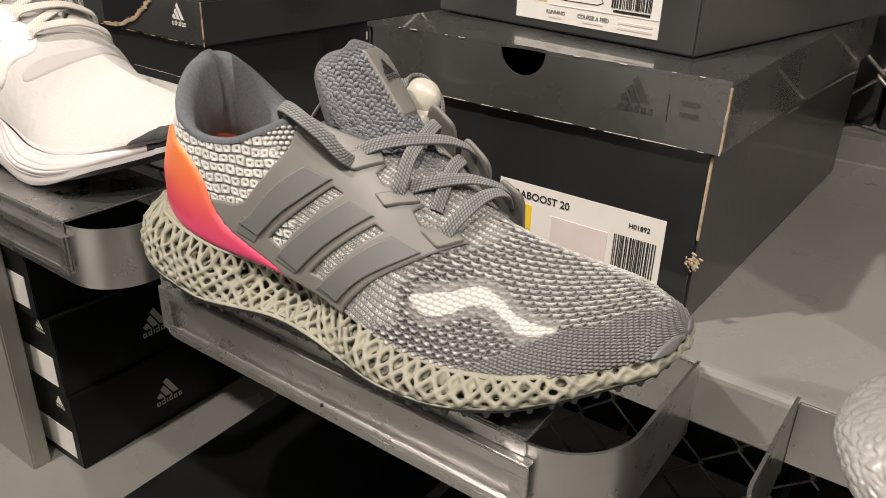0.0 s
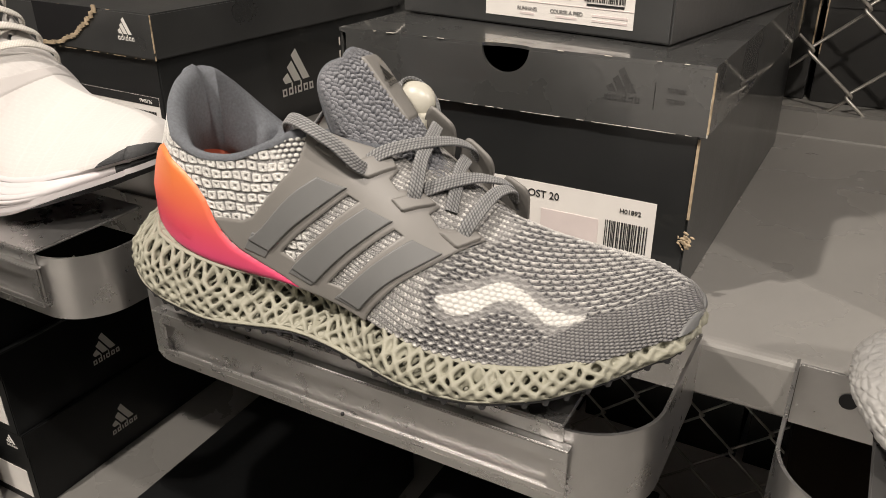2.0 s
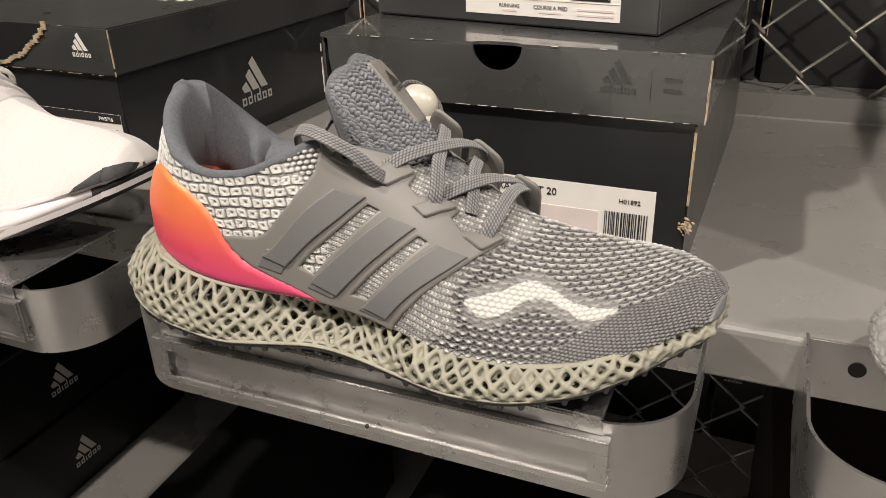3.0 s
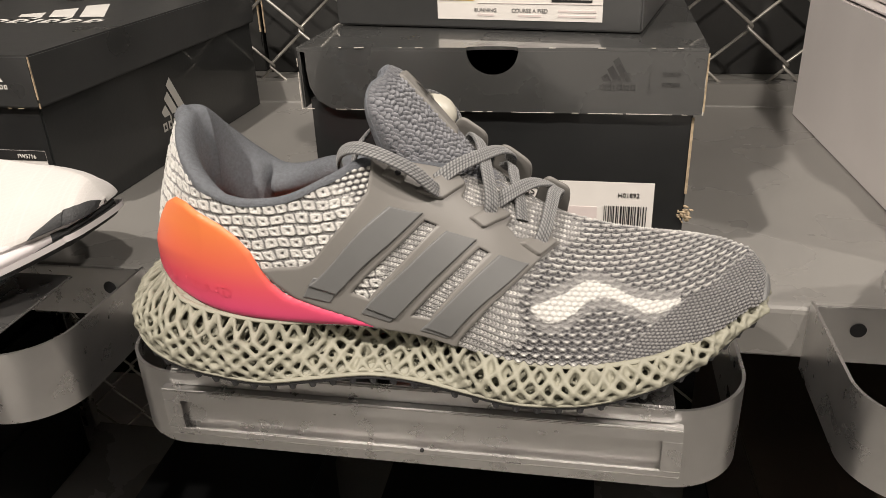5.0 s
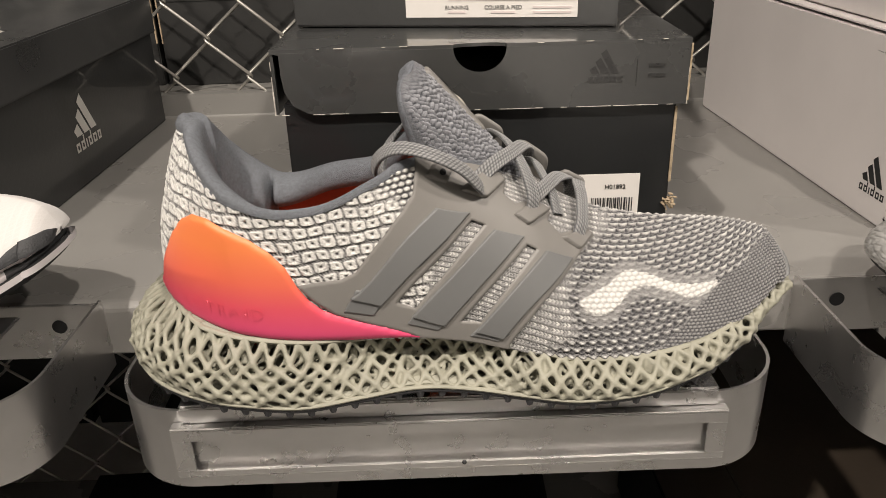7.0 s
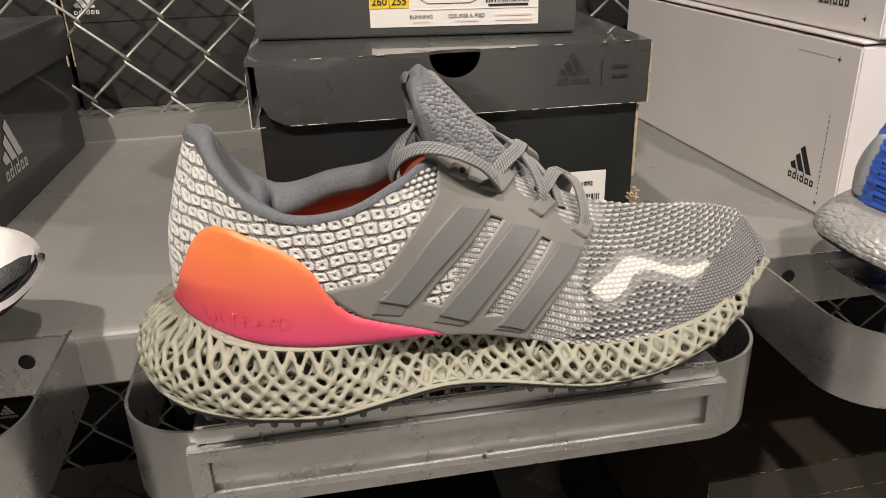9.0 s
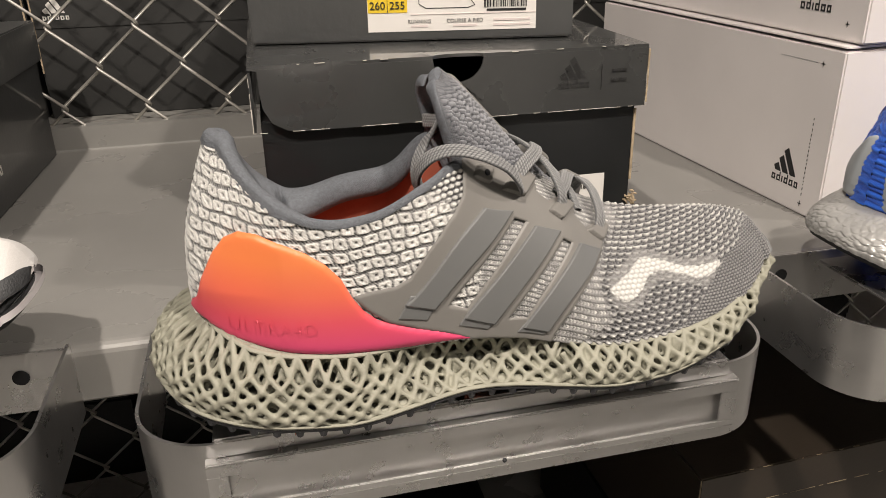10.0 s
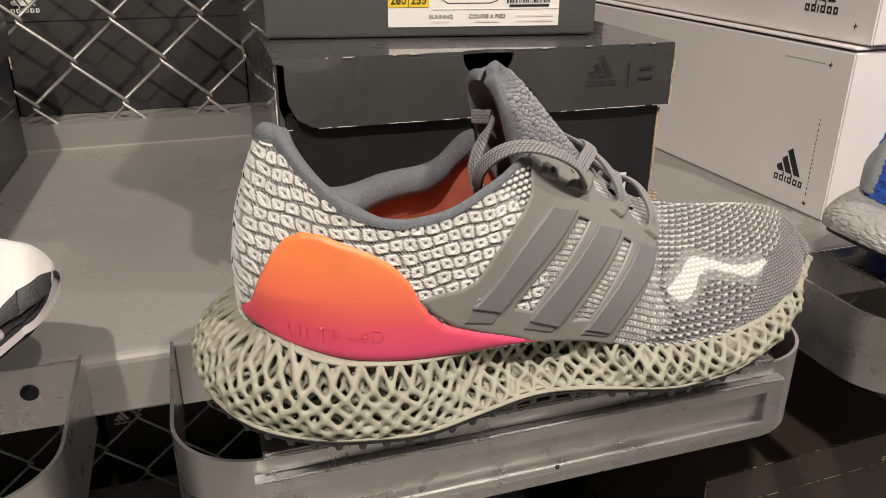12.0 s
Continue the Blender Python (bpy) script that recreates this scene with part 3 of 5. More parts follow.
def last(x, v, off=0.0):
    """The upper's surface: x along the shoe, v from -1 (near edge) over 0 (ridge) to 1 (far edge)."""
    x, v = np.asarray(x, float), np.asarray(v, float)

    def at(x, v):
        a = (1 - np.abs(v)) * math.pi / 2
        p = power(x)
        c, s = np.cos(a) ** (2 / p), np.sin(a) ** (2 / p)
        y = middle(x) + np.where(v < 0, -ends(x, near_w), ends(x, far_w)) * c
        z = 1.0 + feather(x) + (ridge(x) - feather(x)) * s
        lean = np.clip((z - 1.072) / 0.055, 0, 1.2) * np.clip((-0.082 - x) / 0.032, 0, 1)
        y = middle(x) + (y - middle(x)) * (1 - 0.46 * np.clip(lean, 0, 1))
        return np.stack([x + 0.0150 * lean**1.6, y, z], -1)
    p = at(x, v)
    if np.any(off):
        e = 4e-4
        xa, xb = np.clip(x - e, HEEL + 1e-5, TOE - 1e-5), np.clip(x + e, HEEL + 1e-5, TOE - 1e-5)
        va, vb = np.clip(v - 0.004, -0.998, 0.998), np.clip(v + 0.004, -0.998, 0.998)
        n = np.cross(at(xb, np.clip(v, -0.996, 0.996)) - at(xa, np.clip(v, -0.996, 0.996)), at(np.clip(x, HEEL + 2e-5, TOE - 2e-5), vb) - at(np.clip(x, HEEL + 2e-5, TOE - 2e-5), va))
        n = n / np.maximum(1e-12, np.linalg.norm(n, axis=-1, keepdims=True))
        p = p + n * np.asarray(off)[..., None]
    return p


ARC_X, ARC_V = np.linspace(HEEL + 1e-4, TOE - 1e-4, 200), np.linspace(-1, 1, 401)
ARC = last(*np.meshgrid(ARC_X, ARC_V, indexing="ij"))
ARC = np.concatenate([np.zeros((200, 1)), np.cumsum(np.linalg.norm(np.diff(ARC, axis=1), axis=2), 1)], 1)


def girth(x, v):
    """Metres round the upper from its near edge."""
    i = np.clip((x - ARC_X[0]) / (ARC_X[1] - ARC_X[0]), 0, 198.999)
    j = np.clip((v + 1) * 200, 0, 399.999)
    a, b = i.astype(int), j.astype(int)
    f, g = i - a, j - b
    return (ARC[a, b] * (1 - f) + ARC[a + 1, b] * f) * (1 - g) + (ARC[a, b + 1] * (1 - f) + ARC[a + 1, b + 1] * f) * g


def from_grid(name, pts, mat, parent=None, label="", attrs=None, wrap=False, keep=None):
    """A smooth sheet from an n x m grid of places."""
    n, m = pts.shape[:2]
    idx = np.arange(n * m).reshape(n, m)
    if wrap:
        idx = np.concatenate([idx, idx[:1]], 0)
    q = np.stack([idx[:-1, :-1], idx[1:, :-1], idx[1:, 1:], idx[:-1, 1:]], -1).reshape(-1, 4)
    if keep is not None:
        q = q[keep.reshape(-1)]
    me = bpy.data.meshes.new(name)
    me.from_pydata(pts.reshape(-1, 3), [], q.tolist())
    me.polygons.foreach_set("use_smooth", np.ones(len(me.polygons), bool))
    for key, val in (attrs or {}).items():
        a = me.attributes.new(key, "FLOAT", "POINT")
        a.data.foreach_set("value", np.asarray(val, np.float32).reshape(-1))
    me.materials.append(mat)
    me.update()
    ob = new(name, me)
    if parent is not None:
        ob.parent = parent
    if label:
        tagged(ob, label)
    return ob


def yarn_material(name, dark, light, rough=0.85, fuzz=0.35, cloud=0.18, relief=0.9):
    """Yarn coloured by tone, 0 dark to 1 light; stitch tones also hold painted gap shade."""
    m = bpy.data.materials.new(name)
    m.use_nodes = True
    n, l = m.node_tree.nodes, m.node_tree.links
    b = n["Principled BSDF"]
    b.inputs["Roughness"].default_value = rough
    b.inputs["Sheen Weight"].default_value = 0.25
    at = n.new("ShaderNodeAttribute")
    at.attribute_name = "tone"
    tc = n.new("ShaderNodeTexCoord")
    no = n.new("ShaderNodeTexNoise")
    no.inputs["Scale"].default_value, no.inputs["Detail"].default_value = 1900, 3
    l.new(tc.outputs["Object"], no.inputs["Vector"])
    no2 = n.new("ShaderNodeTexNoise")
    no2.inputs["Scale"].default_value = 70
    l.new(tc.outputs["Object"], no2.inputs["Vector"])
    ad = n.new("ShaderNodeMath")
    ad.operation = "MULTIPLY_ADD"
    sub = n.new("ShaderNodeMath")
    sub.operation = "SUBTRACT"
    sub.inputs[1].default_value = 0.5
    l.new(no.outputs["Fac"], sub.inputs[0])
    l.new(sub.outputs[0], ad.inputs[0])
    ad.inputs[1].default_value = fuzz
    l.new(at.outputs["Fac"], ad.inputs[2])
    mix = n.new("ShaderNodeMix")
    mix.data_type = "RGBA"
    mix.inputs["A"].default_value, mix.inputs["B"].default_value = (*dark, 1), (*light, 1)
    l.new(ad.outputs[0], mix.inputs["Factor"])
    mul = n.new("ShaderNodeMapRange")
    mul.inputs["To Min"].default_value, mul.inputs["To Max"].default_value = 1 - cloud, 1 + cloud
    l.new(no2.outputs["Fac"], mul.inputs["Value"])
    vm = n.new("ShaderNodeVectorMath")
    vm.operation = "SCALE"
    l.new(mix.outputs["Result"], vm.inputs[0])
    l.new(mul.outputs[0], vm.inputs["Scale"])
    l.new(vm.outputs[0], b.inputs["Base Color"])
    bp = n.new("ShaderNodeBump")
    bp.inputs["Strength"].default_value, bp.inputs["Distance"].default_value = relief, 0.0006
    l.new(no.outputs["Fac"], bp.inputs["Height"])
    l.new(bp.outputs[0], b.inputs["Normal"])
    return m


def gradient_material():
    """Moulded heel piece: orange above, running to pink at its foot."""
    m = material("sunset_plastic", (0.9, 0.2, 0.1), 0.44, 0, 0.03, 60, 0.03, 1500)
    n, l = m.node_tree.nodes, m.node_tree.links
    b = n["Principled BSDF"]
    tc = n.new("ShaderNodeTexCoord")
    sep = n.new("ShaderNodeSeparateXYZ")
    l.new(tc.outputs["Object"], sep.inputs[0])
    slope = n.new("ShaderNodeMath")
    slope.operation = "MULTIPLY_ADD"
    slope.inputs[1].default_value = 0.10
    l.new(sep.outputs["X"], slope.inputs[0])
    l.new(sep.outputs["Z"], slope.inputs[2])
    mr = n.new("ShaderNodeMapRange")
    mr.inputs["From Min"].default_value, mr.inputs["From Max"].default_value = 1.036, 1.086
    l.new(slope.outputs[0], mr.inputs["Value"])
    cr = n.new("ShaderNodeValToRGB")
    e = cr.color_ramp.elements
    e[0].color, e[1].color = (0.66, 0.062, 0.170, 1), (0.86, 0.225, 0.070, 1)
    e[0].position, e[1].position = 0.10, 0.82
    for at, tint in ((0.34, (0.74, 0.085, 0.120, 1)), (0.55, (0.81, 0.150, 0.085, 1))):
        e.new(at).color = tint
    l.new(mr.outputs[0], cr.inputs[0])
    for lk in list(b.inputs["Base Color"].links):
        l.remove(lk)
    l.new(cr.outputs[0], b.inputs["Base Color"])
    return m


KNIT = yarn_material("knit_yarn", (0.038, 0.037, 0.042), (0.72, 0.705, 0.67))
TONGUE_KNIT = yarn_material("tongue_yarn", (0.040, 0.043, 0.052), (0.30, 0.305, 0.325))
LINING = material("grey_lining", (0.172, 0.184, 0.204), 0.70, 0, 0.16, 700, 1.0, 2400)
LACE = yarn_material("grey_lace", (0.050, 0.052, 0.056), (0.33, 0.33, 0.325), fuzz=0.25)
CAGE = material("grey_moulded_rubber", (0.205, 0.196, 0.182), 0.46, 0, 0.05, 40, 0.05, 1600)
STRIPE = material("grey_stripe_rubber", (0.155, 0.157, 0.155), 0.50, 0, 0.04, 40, 0.05, 1600)
COUNTER = gradient_material()
LATTICE = material("sage_printed_resin", (0.290, 0.282, 0.222), 0.56, 0, 0.12, 90, 0.25, 1100)
OUTSOLE = material("dark_rubber", (0.045, 0.046, 0.05), 0.5, 0, 0.2, 100)
INSOLE = material("orange_lining", (0.40, 0.105, 0.060), 0.8, 0, 0.12, 120, 0.2, 900)

K, KO = 0.085, 0.14  # metres per unit of v: over the forefoot, over the sides
collar = curve((-0.12, 0.605), (-0.114, 0.607), (-0.106, 0.625), (-0.098, 0.655), (-0.087, 0.698), (-0.075, 0.735), (-0.064, 0.747), (-0.053, 0.738), (-0.040, 0.708), (-0.031, 0.668), (-0.022, 0.61), (-0.012, 0.50), (0.0, 0.37), (0.012, 0.25), (0.024, 0.12), (0.031, 0.0))


def collar_far(x):
    """The far side of the opening dips a little lower."""
    return collar(x) + 0.085 * np.exp(-((np.asarray(x, float) + 0.084) / 0.025) ** 2) + 0.03 * np.exp(-((np.asarray(x, float) + 0.05) / 0.025) ** 2) + 0.085 * np.exp(-((np.asarray(x, float) + 0.022) / 0.018) ** 2)


def cell(a, b, wa, wb, stagger=0.5):
    """Where a place lies in its stitch: both from -1 to 1, and the row's and stitch's number."""
    row = np.floor(b / wb)
    s = a / wa + stagger * (row % 2)
    col = np.floor(s)
    return 2 * (s - col) - 1, 2 * (b / wb - row) - 1, col, row


def dice(i, j, seed=0):
    return np.modf(np.abs(np.sin(i * 127.1 + j * 311.7 + seed * 74.7) * 43758.5453))[0]


ZIG_TOP = curve((0.0565, 0.645), (0.0635, 0.585), (0.0705, 0.535), (0.0785, 0.472), (0.0885, 0.470), (0.098, 0.520), (0.108, 0.552), (0.1195, 0.562))
ZIG_BOT = curve((0.0565, 0.665), (0.0615, 0.690), (0.0665, 0.685), (0.0725, 0.645), (0.079, 0.575), (0.0865, 0.535), (0.097, 0.566), (0.1065, 0.622), (0.114, 0.618), (0.1195, 0.585))
TOE_LINE = curve((0.0, 0.1535), (0.11, 0.1530), (0.34, 0.1435), (0.515, 0.1315), (0.60, 0.118), (0.70, 0.107), (0.85, 0.094), (1.0, 0.081))


def step(d, w):
    return np.clip(d / w * 0.5 + 0.5, 0, 1)


def knit(x, v):
    """Height of the stitches, and their tone: share of light yarn plus painted shade in the gaps."""
    av = np.abs(v)
    a, b = x, girth(x, v)
    # heel: big square loops, each with a small dark eye, between thin braided rows
    f, g, i, j = cell(a * 0.97 + b * 0.22 + 0.0004 * np.sin(b * 500 + 3 * np.sin(a * 140)), b - a * 0.12 + 0.0004 * np.sin(a * 320 + 2 * np.sin(b * 200)), 0.0056, 0.0051, 0.4)
    f, g = f + 0.16 * (dice(i, j, 13) - 0.5), g + 0.16 * (dice(i, j, 14) - 0.5)
    box = (np.abs(f / 0.90) ** 5 + np.abs(g / 0.80) ** 5) ** 0.2
    lump = np.clip((1.06 - box) / 0.22, 0, 1)
    eye = np.exp(-(((f - 0.05) * 4.6) ** 2 + (g * 4.0) ** 2))
    cross = np.exp(-((np.abs(f) - np.abs(g)) * 5) ** 2) * (np.abs(f) < 0.55)
    fib = 0.5 + 0.5 * np.sin(f * (10 + 6 * dice(i, j, 7)) + g * (14 - 20 * dice(i, j, 8)) + 6 * dice(i, j, 9))
    braid = 0.5 + 0.5 * np.sin((a + b) * 4200 + 2.5 * np.sin(b * 900))
    marl = dice(np.floor(a / 0.0008), np.floor(b / 0.0006), 11) - 0.5
    h_heel = 0.00085 * lump * (0.75 + 0.5 * dice(i, j, 4)) - 0.0009 * eye - 0.00016 * cross * lump + (0.00014 * fib + 0.00012 * marl) * lump + 0.00040 * braid * (1 - lump)
    # eyes and gaps between loops are darkened too, as shade in the tone
    t_loop = 0.92 + 0.20 * dice(i, j) + 0.14 * (fib - 0.5) + 0.14 * marl - 0.75 * np.clip(eye * 1.4 - 0.2, 0, 1) - 0.10 * cross
    t_gap = 0.06 + 0.46 * braid + 0.34 * marl
    t_heel = np.clip(t_loop * lump + t_gap * (1 - lump), 0.0, 1.08)
    t_heel *= np.where((dice(np.floor(a / 0.02), np.floor(b / 0.012), 3) > 0.86) & (x < -0.07), 0.7, 1)
    # beside the front of the collar: small pale knots on dark yarn
    f, g, i, j = cell(a + 0.25 * b, b - 0.25 * a, 0.0030, 0.0024, 0.5)
    dot = np.clip((0.95 - np.sqrt((f * 0.95) ** 2 + g**2)) / 0.45, 0, 1)
    wc = step(x + 0.034 - 0.05 * np.clip(av - 0.52, 0, 1), 0.004) * step(0.66 - av, 0.03)
    h_heel = h_heel * (1 - wc) + 0.0008 * dot * wc
    t_heel = t_heel * (1 - wc) + np.clip(0.05 + (0.75 + 0.4 * dice(i, j, 21)) * dot + 0.2 * marl, 0, 1) * wc
    # ribbed band beside the cage: smooth grey ribs between rows of pale chevrons
    fine = np.where(x < 0.047 - 0.022 * np.clip((av - 0.55) / 0.45, 0, 1), 0.76, 1.0)
    rb = (b + 0.10 * a + 0.0002 * np.sin(a * 300)) / (0.0030 * fine)
    row = np.floor(rb)
    g = 2 * (rb - row) - 1
    q = (a + 0.0005 * dice(row, 0, 22)) / (0.0016 * fine) + np.abs(g - 0.45) * 0.9
    chev = np.abs(np.sin(q * math.pi)) ** 0.8
    pale = step(g + 0.06, 0.10) * step(0.97 - g, 0.10)
    smooth_rib = np.cos(np.clip((g + 0.5) * 1.9, -1.57, 1.57))
    loops = dice(np.floor(q), row, 1)
    h_rib = pale * 0.00060 * chev + (1 - pale) * 0.00062 * smooth_rib
    t_rib = np.clip(pale * (0.0 + (0.42 + 0.75 * loops) * chev) + (1 - pale) * (0.10 + 0.30 * smooth_rib * (0.7 + 0.3 * np.sin(a * 5200))) + 0.10 * marl, 0, 1)
    # forefoot: staggered knots with a raised bead, paler and closer over the top
    f, g, i, j = cell(a + 0.1 * b + 0.0002 * np.sin(b * 700), b, 0.0046, 0.0031, 0.5)
    f, g = f + 0.14 * (dice(i, j, 15) - 0.5), g + 0.14 * (dice(i, j, 16) - 0.5)
    top = step(0.55 - av, 0.12)
    arm = np.abs(g * 0.9 - 0.62 * np.abs(f) + 0.28)
    kn = np.clip((0.52 - arm) / 0.34, 0, 1) * np.clip((0.98 - np.abs(f)) / 0.16, 0, 1)
    bead = np.exp(-((f * 3.2) ** 2 + ((g - 0.05) * 2.6) ** 2))
    pit = np.exp(-(((np.abs(f) - 0.92) * 4) ** 2 + ((g + 0.1) * 2.4) ** 2))
    twist = 0.5 + 0.5 * np.sin((a * 0.8 * np.sign(f) + b) * 5600)
    grain = dice(np.floor(a / 0.0007), np.floor(b / 0.0006), 12) - 0.5
    hollow = np.exp(-((f * 2.6) ** 2 + ((np.abs(g) - 0.95) * 3.0) ** 2))
    h_fore = 0.00066 * kn + 0.00060 * bead - 0.0008 * pit - 0.0005 * hollow + 0.00016 * grain + 0.00018 * twist
    # painted relief: pits and hollows darkened, bead crests lightened like highlights
    t_low = 0.16 + 0.16 * kn + 0.22 * (twist - 0.5) + (0.36 + 0.50 * dice(i, j, 2)) * bead
    t_top = 0.15 + (0.32 + 0.34 * dice(i, j, 2)) * kn + 0.24 * (twist - 0.5) + 0.22 * bead
    t_fore = np.clip(t_low * (1 - top) + t_top * top - 0.50 * pit - 0.30 * hollow + 0.22 * grain, 0, 1)
    # toe: fine close knots
    f, g, i, j = cell(a - 0.3 * b, b + 0.3 * a, 0.0020, 0.0015, 0.5)
    kn2 = np.clip(1 - np.sqrt(f**2 + g**2), 0, 1) ** 0.6
    # tone falls off between the knots with their height, as painted shade
    h_toe, t_toe = 0.00070 * kn2, 0.02 + 0.34 * kn2 + 0.08 * grain
    # white band
    f, g, i, j = cell(a, b, 0.0030, 0.0024, 0.5)
    kn3 = np.clip(1 - np.sqrt(f**2 + g**2), 0, 1) ** 0.5
    h_zig, t_zig = 0.0007 * kn3 + 0.0005, 0.62 + 0.50 * kn3
    wr = step(x - (-0.0065 + 0.016 * np.clip(0.9 - av, 0, 1)), 0.002)
    h, t = h_heel * (1 - wr) + h_rib * wr, t_heel * (1 - wr) + t_rib * wr
    edge = 0.066 + 0.010 * np.sin(av * 9) - 0.034 * np.clip((av - 0.5) / 0.5, 0, 1)
    wf = step(x - edge + 0.003 * (dice(np.floor(b / 0.003), 0) - 0.5), 0.003)
    h, t = h * (1 - wf) + h_fore * wf, t * (1 - wf) + t_fore * wf
    wt = step(x - TOE_LINE(av), 0.0016)
    h, t = h * (1 - wt) + h_toe * wt, t * (1 - wt) + t_toe * wt
    m = np.minimum(av - ZIG_TOP(x), ZIG_BOT(x) - av) * K
    side = (v < 0) & (x > 0.0565) & (x < 0.1195)
    halo = np.where(side, step(m + 0.0042 + 0.0006 * (dice(np.floor(a / 0.0018), np.floor(b / 0.0013), 6) - 0.5), 0.0004), 0) * (1 - wt)
    t = t * (1 - halo) + (0.22 + 0.35 * t) * halo
    h = h * (1 - 0.5 * halo)
    wz = np.where(side, step(m + 0.0010 * (dice(np.floor(a / 0.0015), np.floor(b / 0.0012), 6) - 0.5), 0.0003), 0)
    return h * (1 - wz) + h_zig * wz, t * (1 - wz) + t_zig * wz


def upper_sheet(name, parent, mat, relief, nx=860, nv=440, label="", open_top=True):
    c = np.linspace(0, 1, nx)
    xs = HEEL + 2e-5 + (TOE - HEEL - 4e-5) * (c + 0.5 * (0.5 - 0.5 * np.cos(np.pi * c) - c) * 1.6)
    vc = np.where(xs < 0.031, np.maximum(collar(xs), 0), 0) if open_top else np.zeros(nx)
    nf = nv // 2
    s, sf = np.linspace(0, 1, nv), np.linspace(0, 1, nf) ** 1.5
    v_near = -1 + (1 - vc[:, None]) * s[None, :]
    vf = np.where(xs < 0.031, np.maximum(collar_far(xs), 0), 0) if open_top else vc
    v_far = vf[:, None] + (1 - vf[:, None]) * sf[None, :]
    v = np.concatenate([v_near, v_far], 1)
    x = np.repeat(xs[:, None], nv + nf, 1)
    h, t = relief(x, v)
    rim = np.concatenate([np.repeat(np.clip((1 - s) / 0.05, 0, 1)[None], nx, 0), np.repeat(np.clip(sf / 0.05, 0, 1)[None], nx, 0)], 1)
    h = h * np.where((vc > 1e-6)[:, None], rim, 1)
    p = last(x, v, h)
    # the back of the heel, closed across the two sides
    seam = p[:1].copy()
    seam[..., 1] = middle(HEEL)
    p, t = np.concatenate([seam, p]), np.concatenate([t[:1], t])
    vc = np.r_[vc[0], vc]
    keep = np.ones((nx, nv + nf - 1), bool)
    keep[:, nv - 1] = vc[:-1] < 1e-6
    return from_grid(name, p, mat, parent, label, {"tone": t}, keep=keep)


def overlay(name, outline, height, mat, parent, holes=(), edge=0.0012, size=0.0009, sink=0.0004, label="", relief=None):
    """A moulded piece that follows the upper: outline in (x, v), rounded to its rim."""
    po = np.array(outline, float) * (1, KO)
    loops = [po] + [np.array(h, float) * (1, KO) for h in holes]
    lo, hi = po.min(0) - size, po.max(0) + size
    gx, gy = np.arange(lo[0], hi[0] + size, size), np.arange(lo[1], hi[1] + size, size)
    X, Y = np.meshgrid(gx, gy, indexing="ij")
    inside = np.zeros(X.shape, bool)
    dist = np.full(X.shape, 9.0)
    foot = np.stack([X, Y], -1)
    for k, lp in enumerate(loops):
        a, b = lp, np.roll(lp, -1, 0)
        ins = np.zeros(X.shape, bool)
        for (ax, ay), (bx, by) in zip(a, b):
            if ay != by:
                ins ^= ((ay > Y) != (by > Y)) & (X < (bx - ax) * (Y - ay) / (by - ay) + ax)
            dx, dy = bx - ax, by - ay
            t = np.clip(((X - ax) * dx + (Y - ay) * dy) / max(1e-12, dx * dx + dy * dy), 0, 1)
            fx, fy = ax + t * dx, ay + t * dy
            d = np.hypot(X - fx, Y - fy)
            m = d < dist
            dist = np.where(m, d, dist)
            foot[m] = np.stack([fx, fy], -1)[m]
        inside = ins if k == 0 else inside & ~ins
    near = dist < size * 0.72
    ok = inside | near
    pos = np.where(near[..., None], foot, np.stack([X, Y], -1))
    depth = np.where(near, 0, dist)
    r = np.clip(depth / edge, 0, 1)
    h = -sink + (height + sink) * np.sqrt(np.clip(1 - (1 - r) ** 2, 0, 1))
    xx, vv = np.clip(pos[..., 0], HEEL + 3e-5, TOE - 3e-5), np.clip(pos[..., 1] / KO, -0.9999, 0.9999)
    if relief is not None:
        h = h + relief(xx, vv) * r
    keep = ok[:-1, :-1] & ok[1:, :-1] & ok[1:, 1:] & ok[:-1, 1:]
    keep &= (inside[:-1, :-1] & ~near[:-1, :-1]) | (inside[1:, :-1] & ~near[1:, :-1]) | (inside[1:, 1:] & ~near[1:, 1:]) | (inside[:-1, 1:] & ~near[:-1, 1:])
    p = last(xx, vv, h)
    return from_grid(name, p, mat, parent, label, keep=keep)


def smooth_loop(pts, k=6):
    """Rounds a closed outline."""
    p = np.array(pts, float)
    out = []
    for i in range(len(p)):
        a, b, c, d = p[i - 1], p[i], p[(i + 1) % len(p)], p[(i + 2) % len(p)]
        for t in np.linspace(0, 1, k, endpoint=False):
            out.append(0.5 * (2 * b + (c - a) * t + (2 * a - 5 * b + 4 * c - d) * t * t + (3 * b - a - 3 * c + d) * t**3))
    return np.array(out)


def rounded(quad, r=0.18, k=4):
    """A quad with its corners cut round."""
    q = np.array(quad, float)
    out = []
    for i in range(len(q)):
        a, b, c = q[i - 1], q[i], q[(i + 1) % len(q)]
        p0, p1 = b + (a - b) * r, b + (c - b) * r
        for t in np.linspace(0, 1, k):
            out.append((1 - t) ** 2 * p0 + 2 * t * (1 - t) * b + t * t * p1)
    return out


